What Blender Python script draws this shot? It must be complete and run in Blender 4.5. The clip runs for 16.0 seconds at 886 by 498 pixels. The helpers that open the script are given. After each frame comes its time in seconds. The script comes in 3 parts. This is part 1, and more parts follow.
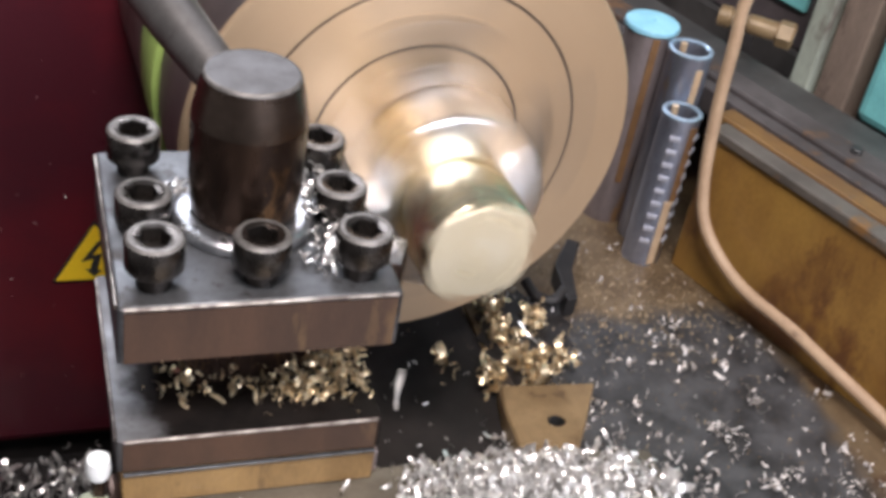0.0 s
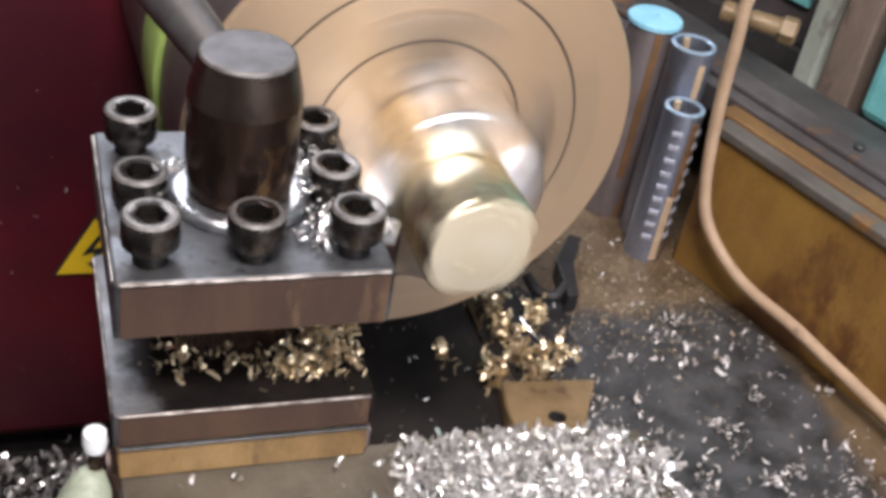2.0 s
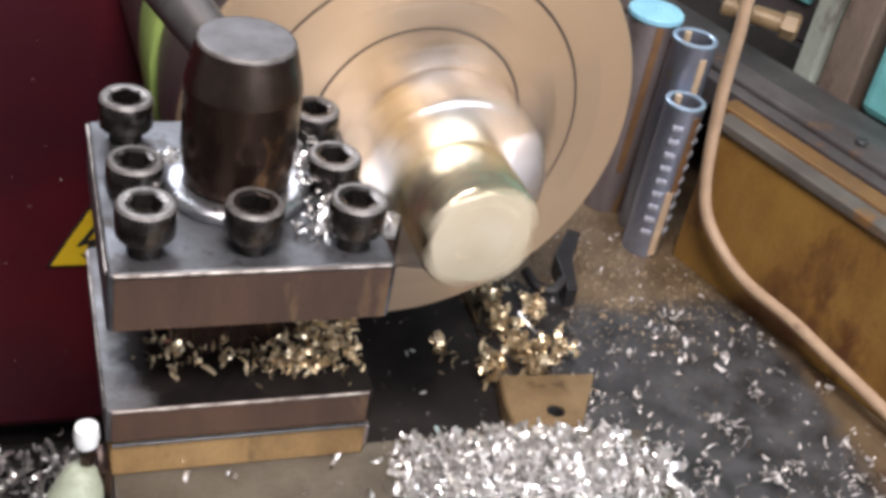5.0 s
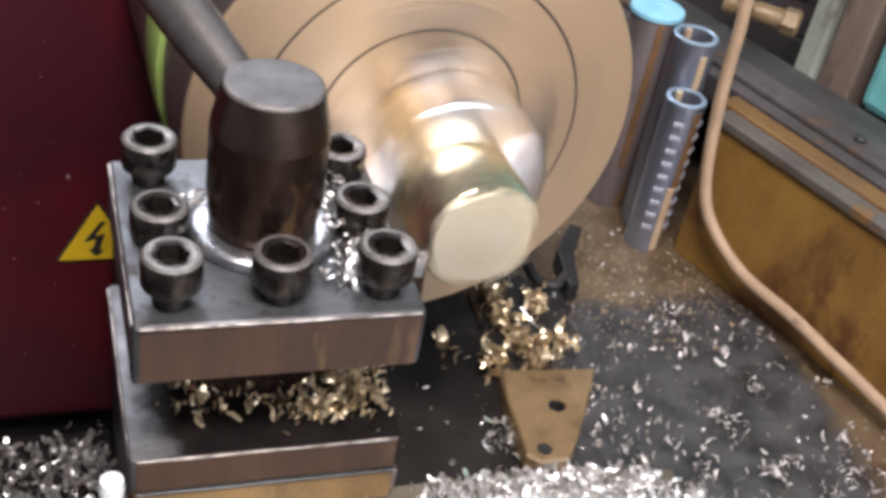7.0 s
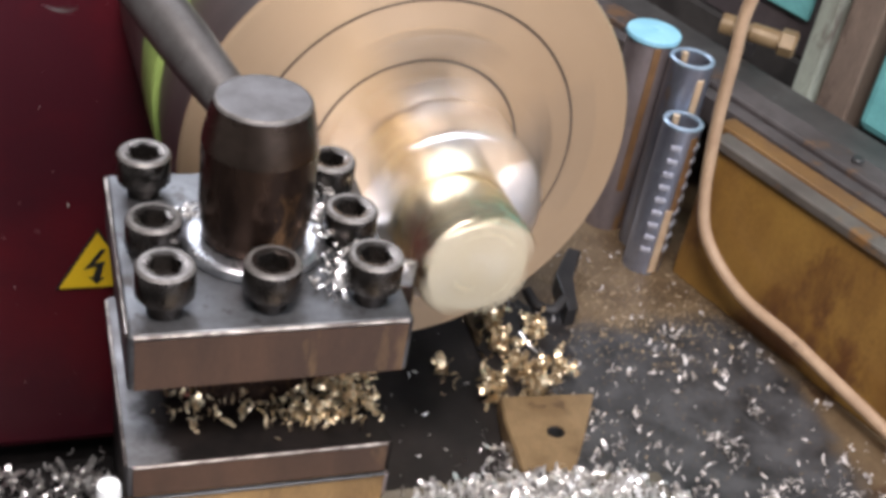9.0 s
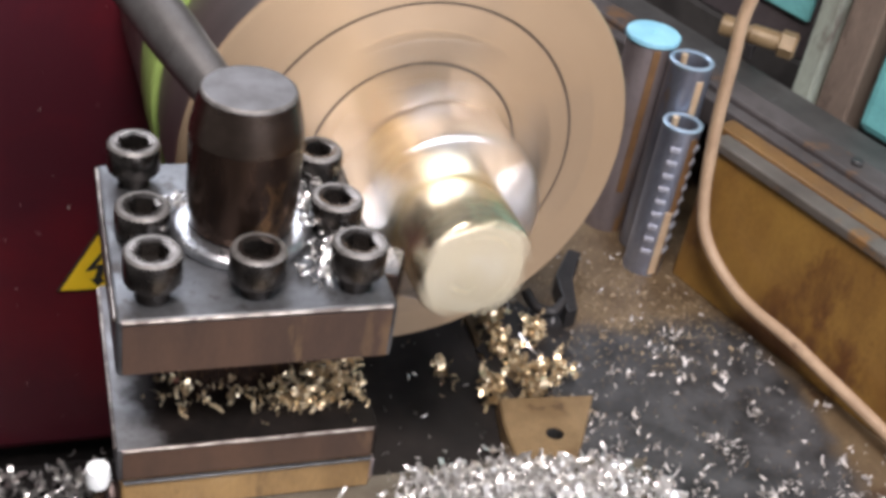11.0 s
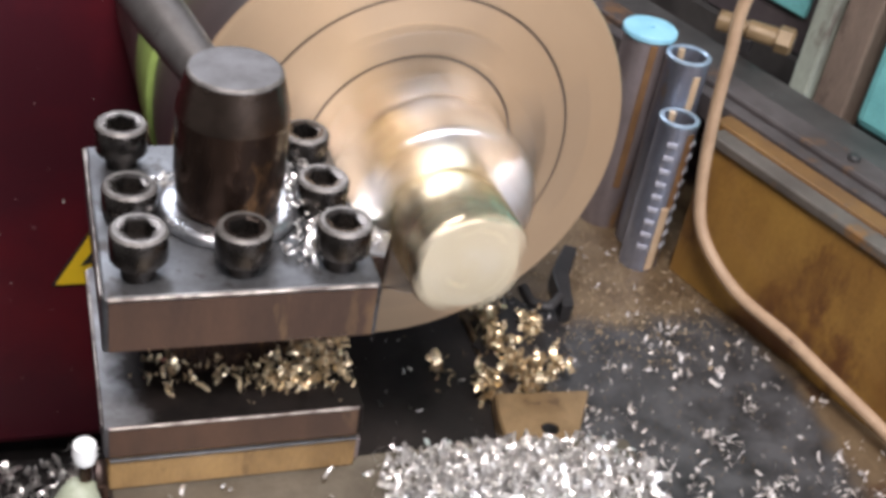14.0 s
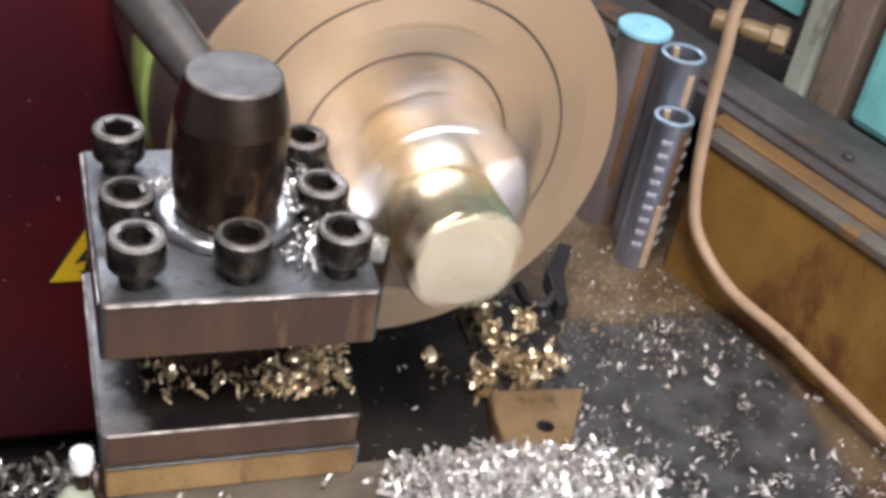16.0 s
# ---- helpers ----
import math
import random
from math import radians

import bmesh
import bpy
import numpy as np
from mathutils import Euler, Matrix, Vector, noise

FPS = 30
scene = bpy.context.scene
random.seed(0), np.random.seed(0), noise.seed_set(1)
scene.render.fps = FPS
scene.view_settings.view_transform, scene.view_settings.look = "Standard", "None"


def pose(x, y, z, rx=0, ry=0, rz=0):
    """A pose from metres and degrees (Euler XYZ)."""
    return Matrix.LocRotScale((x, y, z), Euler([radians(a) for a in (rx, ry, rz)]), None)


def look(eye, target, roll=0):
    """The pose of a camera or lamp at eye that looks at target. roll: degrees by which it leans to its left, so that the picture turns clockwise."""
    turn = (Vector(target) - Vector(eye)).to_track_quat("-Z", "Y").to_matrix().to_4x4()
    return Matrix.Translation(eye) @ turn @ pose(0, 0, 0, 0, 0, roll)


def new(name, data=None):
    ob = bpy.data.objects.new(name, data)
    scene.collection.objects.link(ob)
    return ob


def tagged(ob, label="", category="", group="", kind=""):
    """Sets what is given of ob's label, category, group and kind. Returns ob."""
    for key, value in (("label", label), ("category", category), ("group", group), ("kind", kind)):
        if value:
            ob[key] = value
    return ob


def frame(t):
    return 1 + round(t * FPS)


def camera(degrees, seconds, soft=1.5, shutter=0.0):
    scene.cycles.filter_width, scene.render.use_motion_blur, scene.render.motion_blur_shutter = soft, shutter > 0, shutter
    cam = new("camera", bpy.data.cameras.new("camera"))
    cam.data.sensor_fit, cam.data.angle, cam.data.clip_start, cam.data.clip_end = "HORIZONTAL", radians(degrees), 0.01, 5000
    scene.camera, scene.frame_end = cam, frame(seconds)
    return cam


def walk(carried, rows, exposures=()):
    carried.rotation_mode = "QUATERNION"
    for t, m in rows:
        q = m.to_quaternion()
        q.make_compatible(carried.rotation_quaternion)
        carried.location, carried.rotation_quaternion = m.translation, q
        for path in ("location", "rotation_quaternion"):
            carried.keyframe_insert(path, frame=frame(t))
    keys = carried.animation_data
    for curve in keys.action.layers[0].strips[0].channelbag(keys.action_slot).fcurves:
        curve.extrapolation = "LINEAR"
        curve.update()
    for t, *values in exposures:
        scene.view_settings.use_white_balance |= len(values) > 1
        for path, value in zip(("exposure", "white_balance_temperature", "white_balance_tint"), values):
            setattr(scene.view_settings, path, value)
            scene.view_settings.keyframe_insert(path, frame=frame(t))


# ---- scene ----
cam = camera(39.59, 16.0, soft=3.9, shutter=0.6)
walk(cam, [
    (0, pose(-0.0736, -0.3351, 0.2379, 54.95, -8.82, -16.96)),
    (0.5, pose(-0.0751, -0.3361, 0.2369, 54.97, -8.82, -16.94)),
    (1, pose(-0.0719, -0.3350, 0.2380, 54.81, -8.85, -16.81)),
    (1.5, pose(-0.0729, -0.3332, 0.2388, 54.52, -9.10, -16.68)),
    (2, pose(-0.0732, -0.3339, 0.2375, 54.66, -8.97, -16.78)),
    (2.5, pose(-0.0718, -0.3352, 0.2383, 54.72, -8.95, -16.65)),
    (3, pose(-0.0729, -0.3339, 0.2379, 54.70, -9.08, -16.71)),
    (3.5, pose(-0.0725, -0.3343, 0.2381, 54.69, -9.18, -16.61)),
    (4, pose(-0.0727, -0.3339, 0.2368, 54.75, -9.11, -16.72)),
    (6.5, pose(-0.0742, -0.3300, 0.2217, 54.52, -10.15, -16.79)),
    (7, pose(-0.0743, -0.3351, 0.2388, 54.08, -9.28, -16.55)),
    (7.5, pose(-0.0684, -0.3322, 0.2376, 54.34, -9.02, -16.29)),
    (8, pose(-0.0719, -0.3329, 0.2378, 54.39, -9.20, -16.64)),
    (8.5, pose(-0.0699, -0.3332, 0.2409, 54.50, -8.88, -16.54)),
    (9, pose(-0.0698, -0.3335, 0.2449, 54.75, -8.66, -16.58)),
    (11.5, pose(-0.0668, -0.3345, 0.2469, 54.70, -8.47, -16.37)),
    (12, pose(-0.0679, -0.3340, 0.2446, 54.63, -8.59, -16.41)),
    (12.5, pose(-0.0681, -0.3338, 0.2429, 54.67, -8.53, -16.49)),
    (13, pose(-0.0673, -0.3355, 0.2444, 54.69, -8.56, -16.45)),
    (13.5, pose(-0.0664, -0.3357, 0.2450, 54.69, -8.57, -16.44)),
    (14, pose(-0.0660, -0.3347, 0.2445, 54.65, -8.65, -16.43)),
    (14.5, pose(-0.0669, -0.3332, 0.2432, 54.61, -8.81, -16.57)),
    (15, pose(-0.0672, -0.3343, 0.2436, 54.61, -8.83, -16.55)),
    (15.5, pose(-0.0664, -0.3347, 0.2442, 54.59, -8.84, -16.57)),
    (16, pose(-0.0673, -0.3347, 0.2443, 54.60, -8.90, -16.67)),
], exposures=[(0, -0.02, 6450, 19), (16, -0.02, 6450, 19)])

# the carriage's travel: seconds, millimetres across the bed, millimetres along it towards the chuck
TRAVEL = [(0, -2.8, 5.3), (0.5, -3.0, 7.8), (1, -2.8, 10.3), (1.5, -2.7, 13.0), (2, -3.1, 14.8), (2.5, -3.4, 16.0),
          (3, -3.3, 17.6), (3.5, -3.6, 18.2), (4, -3.2, 19.0), (6.5, -5.0, -9.0), (7, -0.8, -12.4), (7.5, -0.8, -14.4),
          (8, 1.0, -8.6), (8.5, 0.4, -1.6), (9, 0.9, 0.6), (11.5, -1.2, 12.5), (12, -1.4, 15.0), (12.5, -1.7, 16.3),
          (13, -2.3, 16.9), (13.5, -2.4, 16.6), (14, -2.4, 16.9), (14.5, -3.1, 16.9), (15, -3.1, 17.1), (15.5, -3.9, 16.8),
          (16, -2.4, 11.9)]
CARRIED = []     # things that ride on the carriage, with their place
FLAT = 0.0206    # half the width of the square bar
SPUN = []        # things that turn with the spindle
AXIS = pose(0.0894, 0.0992, -0.030, 0, 0, 2.4)   # chuck face, local y runs into the headstock

# ---- world and light ----
world = bpy.data.worlds.new("workshop")
scene.world = world
world.use_nodes = True
world.node_tree.nodes["Background"].inputs[0].default_value = (0.8, 0.85, 1.0, 1)
world.node_tree.nodes["Background"].inputs[1].default_value = 0.14


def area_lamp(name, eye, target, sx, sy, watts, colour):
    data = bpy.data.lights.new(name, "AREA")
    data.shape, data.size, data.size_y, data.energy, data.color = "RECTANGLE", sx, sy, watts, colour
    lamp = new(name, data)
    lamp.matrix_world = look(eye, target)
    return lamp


area_lamp("ceiling_tubes", (-0.12, 1.85, 1.50), (0.05, 0.05, -0.05), 1.5, 0.5, 54, (0.88, 0.95, 1.0))
# unseen fill lamp, added in front to brighten the chuck face
area_lamp("front_fill", (0.75, -2.2, 0.95), (0.05, 0.0, -0.05), 1.9, 1.2, 52, (0.88, 0.94, 1.0))
# unseen key lamp, added above the lathe for the bar's highlight
area_lamp("overhead_key", (-0.04, -0.38, 0.80), (0.10, 0.08, -0.08), 0.34, 0.20, 15.0, (1.0, 0.96, 0.89))


# ---- materials ----
def surface(name, c1, c2, rough=0.5, metal=0.0, scale=60, fine=900, bump=0.15, rough_var=0.15, edge=(0.38, 0.62), stretch=(1, 1, 1), spots=None, coat=0.0, patch=None, lathe=0.0):
    """Two colours mixed by a broad noise, fine grain in colour, gloss and relief; spots: colour, scale, threshold of stains."""
    m = bpy.data.materials.new(name)
    m.use_nodes = True
    nt = m.node_tree
    n, l = nt.nodes, nt.links
    b = n["Principled BSDF"]
    co = n.new("ShaderNodeTexCoord")
    mp = n.new("ShaderNodeMapping")
    mp.inputs["Scale"].default_value = stretch
    l.new(co.outputs["Object"], mp.inputs[0])

    def noise_at(s, detail=5.0, r=0.6):
        t = n.new("ShaderNodeTexNoise")
        t.inputs["Scale"].default_value, t.inputs["Detail"].default_value, t.inputs["Roughness"].default_value = s, detail, r
        l.new(mp.outputs[0], t.inputs["Vector"])
        return t

    def ramp(src, lo, hi):
        r = n.new("ShaderNodeMapRange")
        r.inputs[1].default_value, r.inputs[2].default_value = lo, hi
        l.new(src, r.inputs[0])
        return r.outputs[0]

    def mix(f, a, c, kind="MIX"):
        x = n.new("ShaderNodeMix")
        x.data_type, x.blend_type = "RGBA", kind
        for sock, val in ((x.inputs[0], f), (x.inputs[6], a), (x.inputs[7], c)):
            if isinstance(val, bpy.types.NodeSocket):
                l.new(val, sock)
            else:
                sock.default_value = val if isinstance(val, float) else (*val, 1)
        return x.outputs[2]

    big, small = noise_at(scale), noise_at(fine, 3.0)
    col = mix(ramp(big.outputs[0], *edge), c1, c2)
    grain = n.new("ShaderNodeMapRange")
    grain.inputs[3].default_value, grain.inputs[4].default_value = 0.72, 1.22
    l.new(small.outputs[0], grain.inputs[0])
    col = mix(1.0, col, grain.outputs[0], "MULTIPLY")
    if spots:
        st = noise_at(spots[1], 6.0, 0.7)
        col = mix(ramp(st.outputs[0], spots[2], spots[2] + 0.08), col, spots[0])
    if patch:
        # a ragged-rimmed patch, for stains and painted shade: colour, centre x, y, half-widths x, y
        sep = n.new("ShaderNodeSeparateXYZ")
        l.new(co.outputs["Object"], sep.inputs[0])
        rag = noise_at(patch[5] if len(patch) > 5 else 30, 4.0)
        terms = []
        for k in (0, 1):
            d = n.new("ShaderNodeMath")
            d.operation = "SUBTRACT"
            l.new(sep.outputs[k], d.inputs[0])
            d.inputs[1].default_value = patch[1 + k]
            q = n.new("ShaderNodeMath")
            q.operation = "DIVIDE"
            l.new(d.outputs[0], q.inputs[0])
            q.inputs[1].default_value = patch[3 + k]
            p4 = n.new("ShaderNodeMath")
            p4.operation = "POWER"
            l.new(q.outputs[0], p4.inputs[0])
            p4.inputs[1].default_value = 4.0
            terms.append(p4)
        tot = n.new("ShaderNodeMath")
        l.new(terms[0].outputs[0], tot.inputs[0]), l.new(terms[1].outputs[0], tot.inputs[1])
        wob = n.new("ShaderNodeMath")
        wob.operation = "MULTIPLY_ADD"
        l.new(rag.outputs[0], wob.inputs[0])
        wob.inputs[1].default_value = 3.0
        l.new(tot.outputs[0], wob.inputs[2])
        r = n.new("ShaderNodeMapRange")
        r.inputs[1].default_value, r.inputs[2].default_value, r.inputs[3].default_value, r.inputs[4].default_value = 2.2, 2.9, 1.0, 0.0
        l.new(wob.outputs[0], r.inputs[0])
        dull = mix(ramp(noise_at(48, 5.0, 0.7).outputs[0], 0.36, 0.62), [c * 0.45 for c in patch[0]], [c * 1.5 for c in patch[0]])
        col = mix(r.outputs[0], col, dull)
    l.new(col, b.inputs["Base Color"])
    b.inputs["Metallic"].default_value = metal
    if lathe:
        # turning marks run round the spindle axis
        tan = n.new("ShaderNodeTangent")
        tan.direction_type, tan.axis = "RADIAL", "Y"
        b.inputs["Anisotropic"].default_value, b.inputs["Anisotropic Rotation"].default_value = lathe, 0.25
        l.new(tan.outputs[0], b.inputs["Tangent"])
    b.inputs["Coat Weight"].default_value = coat
    rr = n.new("ShaderNodeMapRange")
    rr.inputs[3].default_value, rr.inputs[4].default_value = max(0.03, rough - rough_var), min(1, rough + rough_var)
    l.new(big.outputs[0], rr.inputs[0])
    l.new(rr.outputs[0], b.inputs["Roughness"])
    if bump:
        bp = n.new("ShaderNodeBump")
        bp.inputs["Strength"].default_value, bp.inputs["Distance"].default_value = bump, 0.0006
        l.new(small.outputs[0], bp.inputs["Height"])
        l.new(bp.outputs[0], b.inputs["Normal"])
    return m


STEEL = surface("ground_steel", (0.160, 0.167, 0.178), (0.085, 0.086, 0.090), 0.46, 0.8, 48, 1500, 0.14, 0.14, spots=((0.046, 0.040, 0.038), 34, 0.55))
STEEL_SIDE = surface("brown_shaded_steel", (0.080, 0.042, 0.026), (0.048, 0.026, 0.017), 0.62, 0.0, 26, 900, 0.14, 0.12, stretch=(1.5, 1, 0.35), spots=((0.120, 0.072, 0.036), 22, 0.60))
BLACK_STEEL = surface("blackened_screw_steel", (0.105, 0.095, 0.088), (0.065, 0.057, 0.052), 0.27, 0.95, 90, 1800, 0.07, 0.08)
# paler colour paints in the highlight on screw and cap rims
GLINT_RIM = surface("glint_rim_steel", (0.20, 0.188, 0.178), (0.110, 0.102, 0.096), 0.55, 0.6, 160, 1800, 0.1, 0.1)
WORN_EDGE = surface("bare_worn_edge", (0.36, 0.33, 0.30), (0.12, 0.10, 0.09), 0.38, 0.9, 110, 1800, 0.15, 0.12, edge=(0.36, 0.60))
OILY = surface("oily_black_steel", (0.085, 0.052, 0.038), (0.034, 0.022, 0.018), 0.27, 0.85, 60, 900, 0.1, 0.12, stretch=(1, 1, 0.4), spots=((0.19, 0.105, 0.050), 40, 0.57))
CAP_STEEL = surface("turned_steel", (0.150, 0.112, 0.090), (0.090, 0.066, 0.053), 0.26, 0.95, 60, 1600, 0.10, 0.08, stretch=(1, 1, 1.5), spots=((0.085, 0.058, 0.042), 45, 0.60))
CAP_TOP = surface("dull_grey_steel_end", (0.120, 0.116, 0.120), (0.090, 0.086, 0.087), 0.60, 0.6, 90, 1600, 0.12, 0.08)
LEVER_STEEL = surface("grey_lever_steel", (0.20, 0.190, 0.185), (0.125, 0.116, 0.110), 0.42, 0.85, 50, 1300, 0.10, 0.1, spots=((0.08, 0.065, 0.06), 45, 0.60))
BRIGHT = surface("bright_zinc_steel", (0.58, 0.60, 0.63), (0.36, 0.375, 0.40), 0.30, 0.95, 160, 1500, 0.25, 0.12)
CHUCK = surface("tanned_chuck_steel", (0.575, 0.420, 0.275), (0.465, 0.335, 0.215), 0.42, 0.55, 24, 1200, 0.05, 0.08, spots=((0.36, 0.255, 0.165), 30, 0.60), lathe=0.6)
SLOT = surface("dull_jaw_slot", (0.30, 0.25, 0.20), (0.22, 0.18, 0.14), 0.5, 0.4, 60, 900, 0.1, 0.1)
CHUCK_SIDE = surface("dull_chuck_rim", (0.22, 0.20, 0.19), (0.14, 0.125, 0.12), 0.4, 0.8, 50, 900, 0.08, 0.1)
JAW = surface("hardened_jaw_steel", (0.90, 0.92, 0.96), (0.76, 0.78, 0.81), 0.30, 1.0, 80, 1500, 0.04, 0.06)
# jaw steel coloured darker to stand for a dark reflection while spinning
JAW_FOOT = surface("dark_reflection_jaw_steel", (0.27, 0.255, 0.235), (0.19, 0.175, 0.16), 0.40, 0.9, 80, 1200, 0.1, 0.1)
BRASS = surface("turned_brass", (0.97, 0.89, 0.68), (0.94, 0.82, 0.54), 0.27, 1.0, 60, 1600, 0.04, 0.05)
GROOVE = surface("dark_groove", (0.10, 0.075, 0.055), (0.07, 0.05, 0.04), 0.6, 0.4, 80, 900, 0.1, 0.1)
GREEN = surface("pale_green_paint", (0.30, 0.42, 0.12), (0.25, 0.36, 0.10), 0.4, 0.0, 60, 800, 0.08, 0.1)
RED = surface("maroon_machine_paint", (0.098, 0.0060, 0.0115), (0.052, 0.0044, 0.0105), 0.42, 0.0, 7, 500, 0.14, 0.1, spots=((0.24, 0.13, 0.125), 190, 0.70), coat=0.10)
# near-black colour holds oil and also the shade between slide and chuck
DARK = surface("black_oily_shaded_iron", (0.022, 0.019, 0.019), (0.010, 0.009, 0.009), 0.50, 0.1, 40, 600, 0.3, 0.15)
OCHRE = surface("rust_stained_ochre_paint", (0.28, 0.155, 0.036), (0.170, 0.082, 0.020), 0.42, 0.0, 16, 500, 0.2, 0.12, stretch=(1, 1, 0.55), spots=((0.100, 0.040, 0.013), 11, 0.52), coat=0.12)
OCHRE_OIL = surface("oily_ochre_slide_paint", (0.30, 0.185, 0.075), (0.185, 0.110, 0.044), 0.40, 0.0, 26, 600, 0.15, 0.12, stretch=(1.4, 1, 0.5), spots=((0.11, 0.064, 0.028), 20, 0.56))
GUTTER = surface("dark_grimy_gutter", (0.055, 0.052, 0.050), (0.030, 0.028, 0.027), 0.5, 0.0, 30, 500, 0.3, 0.12, spots=((0.12, 0.12, 0.12), 70, 0.66))
BLOCK = surface("oily_brown_block", (0.25, 0.170, 0.088), (0.170, 0.110, 0.054), 0.42, 0.1, 50, 700, 0.2, 0.1, spots=((0.085, 0.052, 0.027), 45, 0.60))
BED = surface("oily_brown_bed", (0.165, 0.118, 0.070), (0.092, 0.060, 0.033), 0.42, 0.1, 24, 400, 0.4, 0.16, spots=((0.056, 0.028, 0.014), 17, 0.57), patch=((0.046, 0.046, 0.048), 0.234, 0.036, 0.082, 0.102, 13))
LIP = surface("grimy_rusty_lip", (0.118, 0.102, 0.088), (0.072, 0.061, 0.053), 0.5, 0.1, 25, 500, 0.25, 0.14, spots=((0.18, 0.090, 0.030), 22, 0.56))
RUST_RAIL = surface("rust_orange_rail", (0.180, 0.095, 0.030), (0.105, 0.054, 0.024), 0.5, 0.1, 18, 500, 0.3, 0.12, spots=((0.082, 0.068, 0.062), 16, 0.50))
TAN_POST = surface("grimy_tan_post", (0.26, 0.200, 0.160), (0.150, 0.112, 0.092), 0.5, 0.1, 22, 500, 0.2, 0.12, stretch=(1, 1, 0.3), spots=((0.06, 0.045, 0.04), 26, 0.60))
LEDGE = surface("grimy_grey_rail", (0.076, 0.065, 0.064), (0.042, 0.034, 0.033), 0.70, 0.1, 25, 500, 0.3, 0.12, spots=((0.115, 0.058, 0.024), 24, 0.58))
RECESS = surface("grimy_purple_grey_panel", (0.120, 0.102, 0.106), (0.075, 0.062, 0.066), 0.5, 0.1, 14, 500, 0.2, 0.12, spots=((0.16, 0.085, 0.045), 16, 0.60))
SHELF = surface("worn_grey_slide", (0.19, 0.170, 0.135), (0.115, 0.10, 0.078), 0.36, 0.3, 30, 700, 0.2, 0.12, spots=((0.13, 0.09, 0.045), 18, 0.56))
RUBBER = surface("beige_hose_rubber", (0.41, 0.285, 0.185), (0.33, 0.22, 0.14), 0.5, 0.0, 50, 900, 0.1, 0.1, spots=((0.2, 0.13, 0.085), 40, 0.62))
TEAL = surface("teal_machine_paint", (0.20, 0.56, 0.56), (0.14, 0.42, 0.43), 0.35, 0.0, 25, 500, 0.1, 0.1, spots=((0.3, 0.4, 0.37), 30, 0.62))
TEAL_CAP = surface("pale_blue_plastic", (0.28, 0.58, 0.72), (0.21, 0.48, 0.62), 0.5, 0.0, 60, 700, 0.1, 0.1)
PALE = surface("pale_grey_green_paint", (0.36, 0.40, 0.34), (0.24, 0.26, 0.22), 0.45, 0.0, 40, 600, 0.15, 0.1, stretch=(1, 1, 0.3), spots=((0.12, 0.10, 0.085), 25, 0.58))
TUBE = surface("blued_steel_tube", (0.36, 0.39, 0.48), (0.24, 0.25, 0.31), 0.33, 0.8, 60, 1200, 0.1, 0.1, stretch=(1, 1, 0.25), spots=((0.34, 0.22, 0.12), 30, 0.56))
TUBE_RIM = surface("bright_blued_rim", (0.42, 0.55, 0.68), (0.30, 0.40, 0.52), 0.35, 0.5, 90, 1200, 0.1, 0.1)
TUBE_DARK = surface("stained_steel_tube", (0.27, 0.23, 0.235), (0.17, 0.14, 0.14), 0.4, 0.5, 40, 900, 0.1, 0.1, stretch=(1, 1, 0.3), spots=((0.27, 0.15, 0.06), 30, 0.57))
COPPER = surface("copper_rod_and_glint", (0.90, 0.70, 0.48), (0.78, 0.56, 0.36), 0.4, 0.6, 90, 1200, 0.08, 0.08)
RUST = surface("brown_rust_stain", (0.20, 0.105, 0.042), (0.13, 0.068, 0.03), 0.6, 0.1, 60, 900, 0.15, 0.1)
# pale colour paints the glint on the tube notches
NOTCH = surface("pale_notch_glint", (0.55, 0.56, 0.62), (0.42, 0.43, 0.50), 0.4, 0.5, 60, 900, 0.1, 0.1)
YELLOW = surface("sign_yellow", (0.85, 0.58, 0.02), (0.80, 0.53, 0.02), 0.45, 0.0, 60, 800, 0.03, 0.08)
INK = surface("sign_black", (0.02, 0.02, 0.02), (0.03, 0.03, 0.03), 0.5, 0.0, 60, 800, 0.03, 0.08)
WHITE = surface("white_knob_plastic", (0.85, 0.87, 0.86), (0.78, 0.80, 0.80), 0.25, 0.0, 60, 800, 0.03, 0.08)
PALE_CAST = surface("pale_green_casting", (0.34, 0.38, 0.28), (0.22, 0.24, 0.18), 0.5, 0.0, 50, 700, 0.2, 0.1, spots=((0.10, 0.08, 0.05), 40, 0.54))
# dark patch stands for oil and for shade below the top plate
BASE_TOP = surface("oil_and_shade_base_steel", (0.165, 0.165, 0.172), (0.105, 0.102, 0.102), 0.46, 0.7, 70, 1200, 0.12, 0.14, patch=((0.011, 0.008, 0.007), 0.012, -0.004, 0.050, 0.055, 40))
CHIP_SILVER = surface("silvery_swarf", (0.90, 0.89, 0.88), (0.66, 0.64, 0.62), 0.32, 0.80, 300, 1500, 0.1, 0.12)
CHIP_DULL = surface("dull_swarf", (0.70, 0.66, 0.63), (0.44, 0.40, 0.37), 0.45, 0.55, 300, 1500, 0.1, 0.12)
FACED = surface("faced_brass", (0.93, 0.85, 0.66), (0.87, 0.77, 0.55), 0.26, 0.6, 60, 1600, 0.05, 0.06)
CHIP_BROWN = surface("oily_brown_swarf", (0.42, 0.33, 0.22), (0.26, 0.19, 0.12), 0.5, 0.3, 300, 1500, 0.1, 0.12)
CHIP_GOLD = surface("brass_swarf", (0.82, 0.69, 0.48), (0.56, 0.42, 0.25), 0.28, 0.72, 300, 1500, 0.1, 0.12)
WALL = surface("plain_wall_paint", (0.42, 0.41, 0.39), (0.36, 0.35, 0.33), 0.8, 0.0, 2, 60, 0.05, 0.1)
